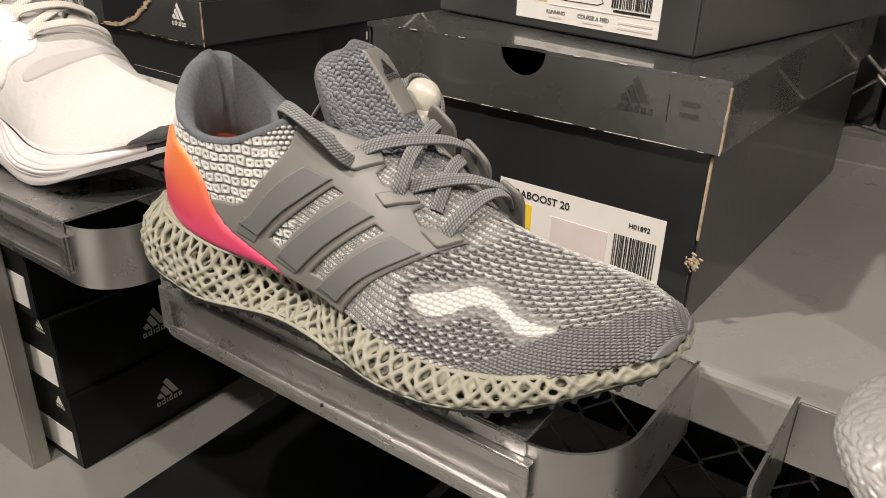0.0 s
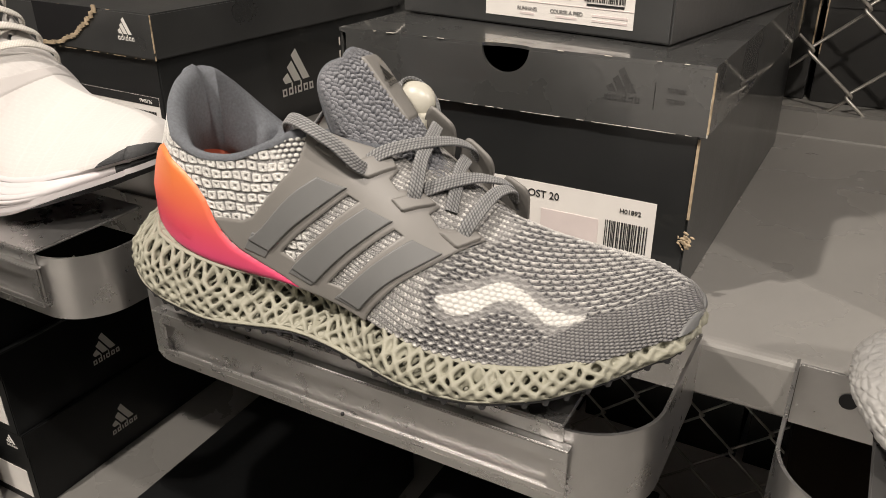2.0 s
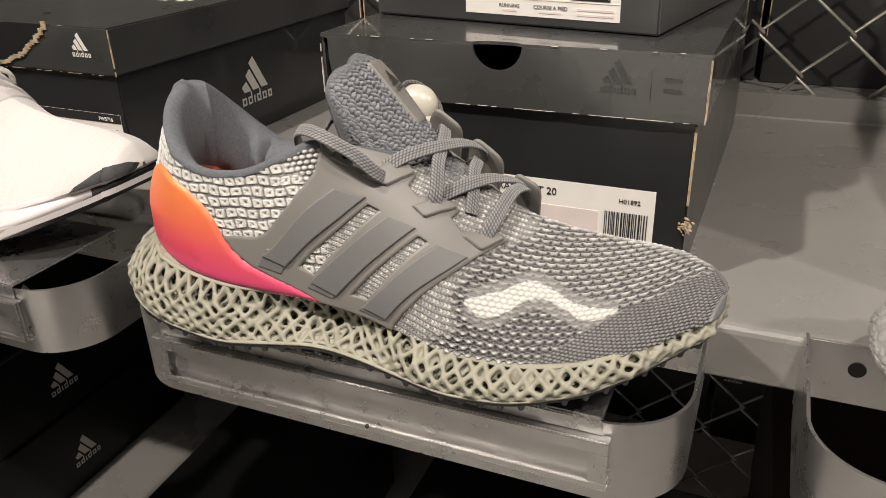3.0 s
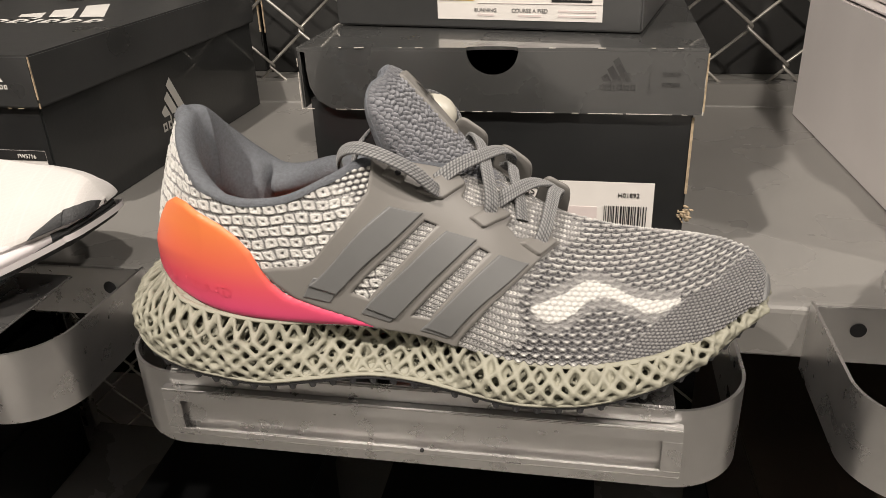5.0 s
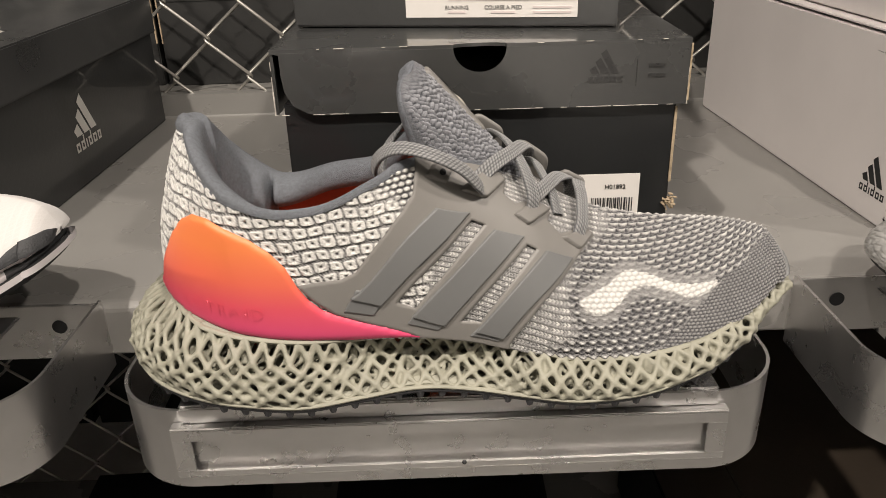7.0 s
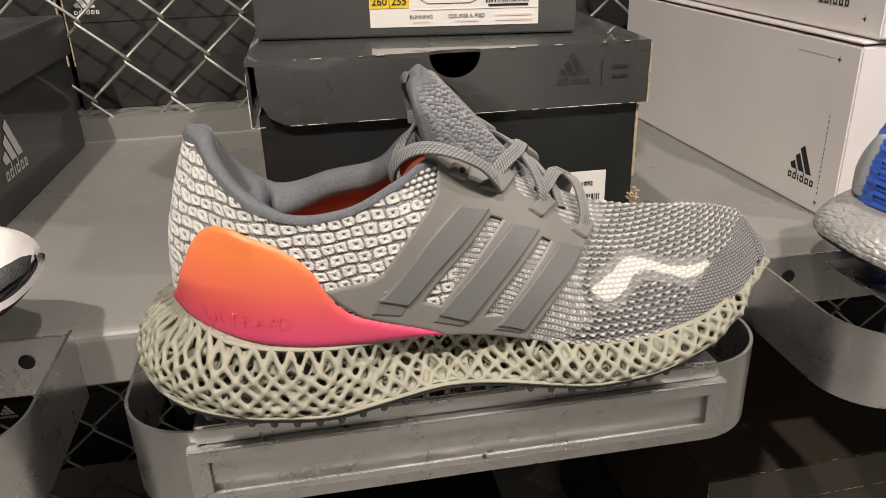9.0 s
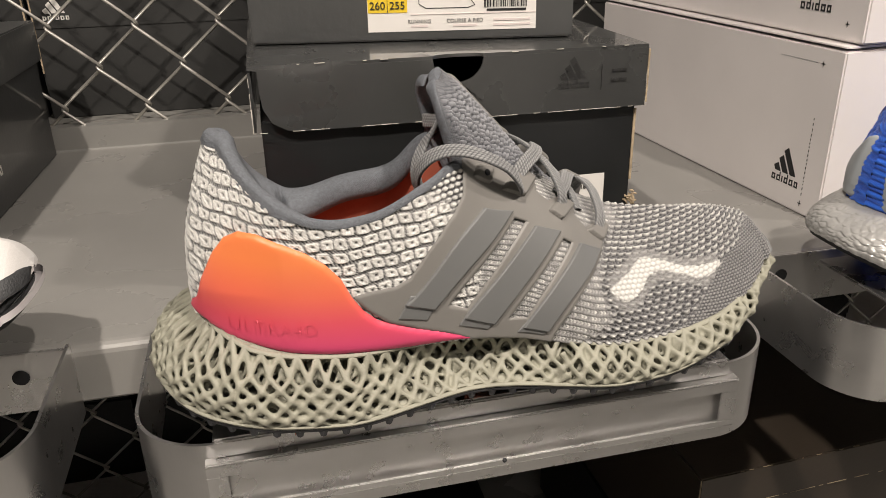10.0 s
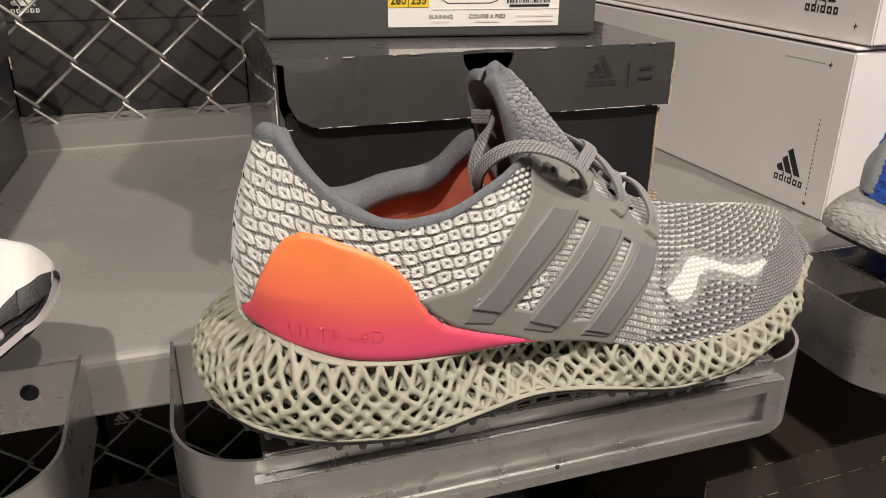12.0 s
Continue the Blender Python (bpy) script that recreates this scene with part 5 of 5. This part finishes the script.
def build_collar(parent, cloth, within):
    xs = np.r_[np.linspace(0.0285, -0.0992, 110), HEEL + 0.0195 * (1 - np.sin(np.linspace(0, math.pi / 2, 40))) + 3e-5]
    near = last(xs, -collar(xs), 0.0006)
    far = last(xs, collar_far(xs), 0.0006)[::-1]
    c = np.concatenate([near, far[1:]])
    ctr = np.stack([np.clip(c[:, 0], -0.088, 9), np.full(len(c), 0.0345)], 1)
    inn = np.zeros_like(c)
    inn[:, :2] = ctr - c[:, :2]
    inn[c[:, 0] > -0.088, 0] = 0
    inn /= np.linalg.norm(inn, axis=1, keepdims=True)
    x = c[:, 0]
    pad = 0.85 + 1.15 * np.exp(-((x + 0.082) / 0.020) ** 2) - 0.3 * np.exp(-((x + 0.115) / 0.012) ** 2)
    front = np.clip((x + 0.030) / 0.03, 0, 1)
    thin = np.where(np.arange(len(c)) < len(near), 0.72 * np.clip((x + 0.090) / 0.02, 0, 1), 0)
    thick = pad * (1 - 0.55 * front) * (1 - thin)
    # the far side is a round padded roll with a crease behind it; the heel is lined all the way down
    far_side = np.arange(len(c)) >= len(near)
    heel = np.clip((-0.076 - x) / 0.010, 0, 1)
    deep = np.where(far_side, 0.55 + 1.35 * heel, 1 + 0.9 * front + 0.9 * heel)
    lift = np.where(far_side, 0.35 + 0.65 * heel, 1 - thin)
    thick = thick * np.where(far_side, 1 + 0.35 * (1 - heel) - 0.75 * np.exp(-((x + 0.0785) / 0.0018) ** 2), 1)
    prof = ((-0.0008, -0.0022), (-0.0010, 0.0002), (0.0003, 0.0024), (0.0026, 0.0036), (0.0052, 0.0028), (0.0068, 0.0002), (0.0082, -0.005), (0.0088, -0.011), (0.0074, -0.018), (0.0026, -0.022))
    g = []
    for a, b in prof:
        aa = np.where(a > 0.002, a * thick, a)
        g.append(c + inn * aa[:, None] + np.array((0, 0, 1.0)) * (b * np.where(b > 0, lift, deep))[:, None])
    from_grid("collar", np.stack(g, 1), cloth, parent, "padded fabric collar")
    wall = []
    for a, b in ((0.0026, -0.018), (0.0024, -0.036), (0.0022, -0.05), (0.0030, -0.06)):
        wall.append(c + inn * a + np.array((0, 0, 1.0)) * (b * np.maximum(deep, np.where(b < -0.02, 1, 0)))[:, None])
    from_grid("inner_wall", np.stack(wall, 1), within, parent)
    xx = np.linspace(HEEL + 0.004, 0.012, 60)
    lo = np.stack([np.stack([xx, middle(xx) + k * ends(xx, near_w) * 0.86, np.full(60, 1.054)], 1) for k in np.linspace(-1, 1, 9)], 1)
    from_grid("insole", lo, within, parent)


def build_shoe():
    ob = empty("running_shoe", (0, 0, 0), 0, "grey knit running shoe with orange-pink heel and lattice midsole", "shoe", "display shoes")
    upper = upper_sheet("upper", ob, KNIT, knit, label="grey and white knitted upper with a white zigzag")
    build_collar(ob, LINING, INSOLE)
    build_sole(ob)
    web = overlay("cage", WEB, 0.0021, CAGE, ob, (SLOT_A, SLOT_B), 0.0008, 0.0005, -0.0015, label="grey moulded side cage")
    far = lambda loop: [(a, -b) for a, b in loop][::-1]
    for q, ft in zip(STRIPES, FEET):
        overlay("stripe", q, 0.0034, STRIPE, web, (), 0.0006, 0.00032, -0.0012)
        overlay("stripe_foot", rounded(ft, 0.06), 0.0026, STRIPE, web, (), 0.0006, 0.0003, -0.0012)
    for q in TABS:
        overlay("eyelet_tab", rounded(q, 0.14), 0.0040, CAGE, web, (), 0.0010, 0.0006, -0.0010)
    for a, b, h, r in ((-0.0008, -0.435, 0.0043, 0.0013),):
        n = Vector(last(a, b, np.float64(0.004)) - last(a, b)).normalized()
        m = Matrix.Translation(Vector(last(a, b, np.float64(h)))) @ n.to_track_quat("Z", "Y").to_matrix().to_4x4()
        hole = bmesh.new()
        bmesh.ops.create_cone(hole, cap_ends=True, segments=16, radius1=r, radius2=r, depth=0.0008, matrix=m)
        part("eyelet", hole, PRINT_GREY, web)
    fweb = overlay("cage", far(WEB), 0.0017, CAGE, ob, (far(SLOT_A), far(SLOT_B)), 0.0009, 0.001, label="grey moulded side cage")
    for xc in (0.0215, 0.0415, 0.0625):
        u = np.linspace(-1, 1, 31)
        tall = (1 - np.abs(u) ** 5) ** 0.3
        xs = xc - 0.003 + 0.0085 * u

        def level(w, d):
            """A line along the flap at w of its height, d metres towards its back."""
            return last(xs, 0.47 - 0.21 * w * tall, 0.0008 + 0.0125 * w * tall) + np.array((0.15, 0.85, 0.5)) * d
        rows = [level(w, -0.0011) for w in (0, 0.4, 0.8, 0.97)] + [level(1.0, -0.0005), level(1.0, 0.0005)] + [level(w, 0.0011) for w in (0.97, 0.8, 0.4, 0)]
        from_grid("eyelet_tab", np.stack(rows, 1), CAGE, fweb)
    heel = overlay("heel_piece", HEEL_PIECE, 0.0028, COUNTER, ob, (), 0.0020, 0.0007, -0.0010, label="smooth moulded heel piece fading from orange to pink")
    hf = overlay("heel_piece", [(a, 1 - (1 + b) * 0.5) for a, b in HEEL_PIECE][::-1], 0.0028, COUNTER, ob, (), 0.0020, 0.0012, -0.0010, label="smooth moulded heel piece fading from orange to pink")
    overlay("toe_cap", [(0.1550, -0.93), (0.1562, -0.70), (0.1580, -0.45), (0.1596, -0.30), (0.1600, 0.0), (0.1596, 0.30), (0.1580, 0.45), (0.1562, 0.70), (0.1550, 0.93), (0.1603, 0.97), (0.16035, 0.5), (0.16035, 0.0), (0.16035, -0.5), (0.1603, -0.97)], 0.0012, STRIPE, ob, (), 0.0008, 0.0004, -0.0002, label="grey rubber toe cap")
    # raised lettering along the heel piece
    bm = text_mesh("ULTRA4D", 0.0092, pose(0, 0, 0), 0.0, -0.00022, 1.12)
    bmesh.ops.triangulate(bm, faces=bm.faces)
    bmesh.ops.subdivide_edges(bm, edges=[e for e in bm.edges if e.calc_length() > 0.0015], cuts=2)
    vs = np.array([v.co[:] for v in bm.verts])
    tx = -0.0872 + vs[:, 0] * 0.74
    target = 1.0575 + vs[:, 1] * 0.82 - 0.14 * vs[:, 0] * 0.75
    vgrid = np.linspace(-0.999, -0.70, 240)
    zs = last(np.repeat(tx[:, None], 240, 1), np.repeat(vgrid[None], len(tx), 0))[..., 2]
    tv = np.array([np.interp(t, z, vgrid) for t, z in zip(target, zs)])
    pos = last(tx, tv, 0.0034 + 0.0005 * np.clip((-0.070 - tx) / 0.018, 0, 1))
    for v, p in zip(bm.verts, pos):
        v.co = p
    part("lettering", bm, COUNTER, heel)
    build_tongue(ob)

    def over(*pts):
        return [tuple(last(a, b, np.float64(c))) for a, b, c in pts]

    def normals(*pts):
        return [tuple((last(a, b, np.float64(0.004)) - last(a, b)) / 0.004) for a, b, c in pts]

    laces = (((0.0150, -0.33, 0.002), (0.0190, -0.24, 0.0055), (0.0265, -0.10, 0.0085), (0.0330, 0.10, 0.0095), (0.0365, 0.25, 0.0105), (0.0370, 0.36, 0.0075)),
             ((0.0366, -0.355, 0.0022), (0.0350, -0.29, 0.0060), (0.0310, -0.15, 0.0075), (0.0265, 0.05, 0.0075), (0.0210, 0.22, 0.0080), (0.019, 0.32, 0.004)),
             ((0.0380, -0.26, 0.0012), (0.0430, -0.15, 0.0040), (0.0490, 0.02, 0.0060), (0.0540, 0.17, 0.0085), (0.0570, 0.28, 0.0100), (0.0575, 0.37, 0.0070)),
             ((0.0500, -0.26, 0.0010), (0.0470, -0.14, 0.0030), (0.0430, 0.02, 0.0042), (0.0400, 0.16, 0.0060), (0.0370, 0.27, 0.004)),
             ((0.0572, -0.362, 0.0022), (0.0575, -0.29, 0.0060), (0.0590, -0.14, 0.0070), (0.0605, 0.04, 0.0070), (0.0615, 0.20, 0.0090), (0.0605, 0.34, 0.0060)))
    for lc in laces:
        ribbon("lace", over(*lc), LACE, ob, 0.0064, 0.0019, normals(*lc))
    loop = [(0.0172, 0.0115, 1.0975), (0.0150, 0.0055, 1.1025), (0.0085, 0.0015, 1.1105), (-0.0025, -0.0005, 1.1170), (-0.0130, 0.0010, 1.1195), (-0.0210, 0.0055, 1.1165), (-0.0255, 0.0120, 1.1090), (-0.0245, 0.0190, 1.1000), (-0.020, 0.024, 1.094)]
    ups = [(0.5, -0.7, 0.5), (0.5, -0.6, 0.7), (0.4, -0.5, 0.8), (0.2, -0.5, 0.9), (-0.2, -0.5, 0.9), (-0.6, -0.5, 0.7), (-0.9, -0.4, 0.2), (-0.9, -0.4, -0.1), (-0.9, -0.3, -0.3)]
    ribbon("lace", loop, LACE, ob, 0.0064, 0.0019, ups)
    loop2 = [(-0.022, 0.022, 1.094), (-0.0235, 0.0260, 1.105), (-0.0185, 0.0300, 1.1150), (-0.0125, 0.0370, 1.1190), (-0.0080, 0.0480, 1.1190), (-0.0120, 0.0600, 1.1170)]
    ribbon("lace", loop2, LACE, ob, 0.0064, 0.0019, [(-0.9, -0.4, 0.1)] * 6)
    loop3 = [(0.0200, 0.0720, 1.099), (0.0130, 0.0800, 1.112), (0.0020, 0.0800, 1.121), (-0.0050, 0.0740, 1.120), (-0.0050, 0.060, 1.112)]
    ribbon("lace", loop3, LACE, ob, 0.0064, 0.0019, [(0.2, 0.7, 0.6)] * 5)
    return ob


build_shoe()


# ---- the shoes beside it ----
WHITE_KNIT = yarn_material("white_yarn", (0.50, 0.475, 0.46), (0.63, 0.61, 0.59), fuzz=0.15, cloud=0.03, relief=0.25)
WHITE_FOAM = material("white_foam", (0.62, 0.585, 0.59), 0.5, 0, 0.03, 60, 0.08, 700)
WHITE_RUBBER = material("white_film", (0.78, 0.77, 0.75), 0.4, 0, 0.03, 60)
WHITE_LACE = yarn_material("white_lace", (0.55, 0.52, 0.47), (0.78, 0.75, 0.69), fuzz=0.2)
TOE_RUBBER = material("charcoal_rubber", (0.035, 0.036, 0.038), 0.6, 0, 0.25, 200, 0.5, 900)
BLUE_KNIT = yarn_material("blue_yarn", (0.004, 0.045, 0.42), (0.015, 0.16, 0.85), fuzz=0.5)
SILVER_FOAM = material("silver_foam", (0.60, 0.59, 0.57), 0.36, 0.45, 0.08, 80, 0.1, 900)
SILVER_PLASTIC = material("silver_plastic", (0.46, 0.49, 0.51), 0.35, 0.15, 0.04, 40)


def plain_sole(parent, mat, relief, name="midsole", rows=56, span=(-1, 1)):
    i = np.arange(NS, dtype=float)
    hh = np.linspace(0, 1, rows)
    ii, gg = np.meshgrid(i, hh, indexing="ij")
    p = sole(ii, gg, -relief(ii, gg) + 0.002)
    x = LOW[:, 0]
    keep = np.repeat(((x >= span[0]) & (x < span[1]))[:, None], rows - 1, 1)
    return from_grid(name, p, mat, parent, wrap=True, keep=keep)


def foot_plate(parent, mat, board):
    i = np.arange(NS, dtype=float)
    edge = sole(i, np.zeros(NS), 0.002)
    mid = np.stack([np.clip(edge[:, 0], -0.11, 0.13), middle(edge[:, 0]), edge[:, 2]], 1)
    d = np.array((0, 0, 1.0))
    from_grid("outsole", np.stack([edge + d * 0.002, edge - d * 0.004, edge * 0.5 + mid * 0.5 - d * 0.0055, mid - d * 0.0055], 1), mat, parent, wrap=True)
    top = sole(i, np.ones(NS), 0.002)
    mid2 = np.stack([np.clip(top[:, 0], -0.11, 0.13), middle(top[:, 0]), top[:, 2]], 1)
    from_grid("strobel", np.stack([top, top * 0.5 + mid2 * 0.5, mid2], 1), board, parent, wrap=True)


def ripstop(x, v):
    f, g, i, j = cell(x, girth(x, v), 0.0030, 0.0028, 0.0)
    line = np.clip(np.maximum(np.abs(f), np.abs(g)) - 0.8, 0, 1) * 5
    return 0.00012 * line, 0.75 + 0.25 * line - 0.3 * (x < 0.055) * dice(i, j)


def build_white_shoe(at):
    ob = empty("running_shoe", at, 0, "white running shoe with a black rubber toe bumper on its bracket", "shoe", "display shoes")
    upper_sheet("upper", ob, WHITE_KNIT, ripstop, 300, 120, "white fine-woven upper")
    build_collar(ob, WHITE_KNIT, WHITE_KNIT)

    def grooves(i, h):
        x = LOW[np.clip(i.astype(int), 0, NS - 1), 0]
        fade = np.clip((0.115 - x) / 0.04, 0, 1)
        return 0.003 - 0.006 * np.clip((x - 0.10) / 0.05, 0, 1) + 0.0016 * fade * np.abs(np.sin((h * 4.2 + x * 5) * math.pi)) ** 0.5
    plain_sole(ob, WHITE_FOAM, grooves, span=(-1, 0.145))
    plain_sole(ob, TOE_RUBBER, grooves, "toe_wrap", span=(0.145, 1))
    i = np.arange(NS, dtype=float)
    up = np.array((0, 0, 1.0))
    foot = sole(i, np.zeros(NS), -0.0022)
    back_in = sole(i, np.zeros(NS), 0.012)
    fade = np.clip((0.125 - foot[:, 0]) / 0.06, 0.04, 1)[:, None]
    from_grid("midsole_base", np.stack([foot + up * 0.003, foot + up * 0.0002, foot - up * 0.0030 * fade, foot - up * 0.0066 * fade, foot * 0.8 + back_in * 0.2 - up * 0.0078 * fade, back_in - up * 0.0080 * fade], 1), WHITE_FOAM, ob, wrap=True)
    ang = np.linspace(0, math.tau, 13)
    rim = sole(i, np.full(NS, 0.97), 0.0032)
    from_grid("top_line", rim[:, None] + np.concatenate([OUT, np.zeros((NS, 1))], 1)[:, None] * (np.cos(ang) * 0.0036)[None, :, None] + up * (np.sin(ang) * 0.0026)[None, :, None], WHITE_FOAM, ob, wrap=True)
    foot_plate(ob, TOE_RUBBER, WHITE_FOAM)
    overlay("toe_bumper", [(0.136, -0.999), (0.138, -0.90), (0.1425, -0.82), (0.1455, -0.75), (0.1490, -0.70), (0.1520, -0.66), (0.1550, -0.58), (0.1570, -0.47), (0.1590, -0.40), (0.1600, 0.0), (0.1604, 0.4), (0.1603, 0.999), (0.1604, 0.0), (0.1603, -0.999)], 0.0022, TOE_RUBBER, ob, (), 0.0015, 0.0006, label="black textured rubber toe bumper")
    wing = overlay("side_panel", smooth_loop([(-0.07, -0.90), (-0.04, -0.62), (-0.018, -0.45), (0.010, -0.36), (0.031, -0.30), (0.037, -0.42), (0.026, -0.62), (0.020, -0.80), (0.0, -0.93), (-0.04, -0.96)]), 0.0012, WHITE_RUBBER, ob, (), 0.001, 0.001, label="smooth white side panel")
    for q in (((-0.022, -0.82), (-0.012, -0.82), (0.016, -0.54), (0.008, -0.52)), ((-0.042, -0.80), (-0.032, -0.80), (-0.004, -0.56), (-0.012, -0.54))):
        overlay("stripe", q, 0.0019, LABEL, wing, (), 0.0006, 0.0008, -0.0006)
    fold = [(0.042, -0.60), (0.054, -0.34), (0.061, 0.0), (0.054, 0.34), (0.042, 0.60), (0.036, 0.55), (0.053, 0.0), (0.036, -0.55)]
    overlay("vamp_seam", smooth_loop(fold), 0.0006, WHITE_KNIT, ob, (), 0.0008, 0.001)

    def over(*pts):
        return [tuple(last(a, b, np.float64(c))) for a, b, c in pts]

    def normals(*pts):
        return [tuple((last(a, b, np.float64(0.004)) - last(a, b)) / 0.004) for a, b, c in pts]
    for k in range(5):
        x0 = 0.030 - 0.0145 * k
        for lc in (((x0, -0.36, 0.001), (x0 + 0.003, -0.26, 0.0055), (x0 + 0.010, 0.0, 0.0065), (x0 + 0.012, 0.25, 0.0055), (x0 + 0.010, 0.36, 0.001)), ((x0 - 0.004, -0.34, 0.001), (x0 - 0.002, -0.2, 0.003), (x0 - 0.006, 0.05, 0.0035), (x0 - 0.010, 0.30, 0.002))):
            ribbon("lace", over(*lc), WHITE_LACE, ob, 0.0058, 0.0018, normals(*lc))
        eye = bmesh.new()
        n = Vector(normals((x0, -0.36, 0))[0])
        m = Matrix.Translation(over((x0, -0.36, 0.0015))[0]) @ n.to_track_quat("Z", "Y").to_matrix().to_4x4()
        bmesh.ops.create_cone(eye, cap_ends=True, segments=14, radius1=0.0028, radius2=0.0022, depth=0.0012, matrix=m)
        part("eyelet", eye, WHITE_RUBBER, ob)
    return ob


build_white_shoe((-0.3540, 0.034, -0.116)).scale = (1.0, 1.04, 1.12)


def build_silver_shoe(at):
    ob = empty("running_shoe", at, 0, "silver-soled running shoe with a blue knitted heel on its bracket", "shoe", "display shoes")

    def terry(x, v):
        f, g, i, j = cell(x, girth(x, v), 0.0042, 0.0036, 0.5)
        kn = np.clip(1.1 - np.sqrt(f**2 + g**2), 0, 1) ** 0.5
        # loops vary at random; gaps between them get painted shade
        return 0.0011 * kn * (0.6 + 0.8 * dice(i, j)), np.clip(0.15 + 0.8 * kn * (0.5 + dice(i, j, 2)), 0, 1)
    upper_sheet("upper", ob, BLUE_KNIT, terry, 320, 140, "bright blue looped knit upper")
    build_collar(ob, BLUE_KNIT, BLUE_KNIT)
    rs = np.random.RandomState(5)
    pts = np.stack([rs.uniform(0, NS, 1500), rs.uniform(-0.05, 1.05, 1500)], 1)
    scale = np.array((0.75 / NS, 0.036))

    def beads(i, h):
        out = np.zeros(i.shape)
        for a in range(i.shape[0]):
            q = np.stack([i[a], h[a]], -1)[:, None] - pts[None]
            q[..., 0] = (q[..., 0] + NS / 2) % NS - NS / 2
            d = np.sort(np.linalg.norm(q * scale, axis=-1), axis=1)
            out[a] = 0.0010 * np.clip((d[:, 1] - d[:, 0]) / 0.0020, 0, 1) ** 0.6
        return out + 0.002
    plain_sole(ob, SILVER_FOAM, beads, rows=70)
    foot_plate(ob, TOE_RUBBER, SILVER_FOAM)
    for sgn in (1, -1):
        loop = [(-0.1190, -0.999), (-0.06, -0.999), (0.0, -0.999), (-0.03, -0.93), (-0.055, -0.87), (-0.066, -0.79), (-0.076, -0.74), (-0.083, -0.80), (-0.090, -0.88), (-0.098, -0.915), (-0.106, -0.90), (-0.1120, -0.84), (-0.1160, -0.78), (-0.1193, -0.76)]
        overlay("heel_piece", [(a, b * sgn) for a, b in loop], 0.0028, SILVER_PLASTIC, ob, (), 0.002, 0.0009, label="silver-grey moulded heel clip")
    return ob


build_silver_shoe((0.3600, 0.030, 0.150)).scale = (1.0, 1.0, 0.85)

# anti-theft tag clipped behind the tongue
tagp = material("cream_plastic", (0.50, 0.48, 0.41), 0.35, 0, 0.03, 40)
tag = empty("security_tag", (0.004, 0.074, 1.113), 0, "cream plastic anti-theft tag clipped to the laces", "security tag")
bm = bmesh.new()
bmesh.ops.create_uvsphere(bm, u_segments=28, v_segments=16, radius=0.0108, matrix=pose(0, 0.002, 0, -25, 20) @ Matrix.Diagonal((1, 0.55, 0.85, 1)))
part("dome", bm, tagp, tag, smooth=True)
bm = bmesh.new()
bmesh.ops.create_cone(bm, cap_ends=True, segments=24, radius1=0.008, radius2=0.0065, depth=0.010, matrix=pose(0.004, -0.002, -0.010, 20, 10))
part("pin_housing", bm, tagp, tag, smooth=True)
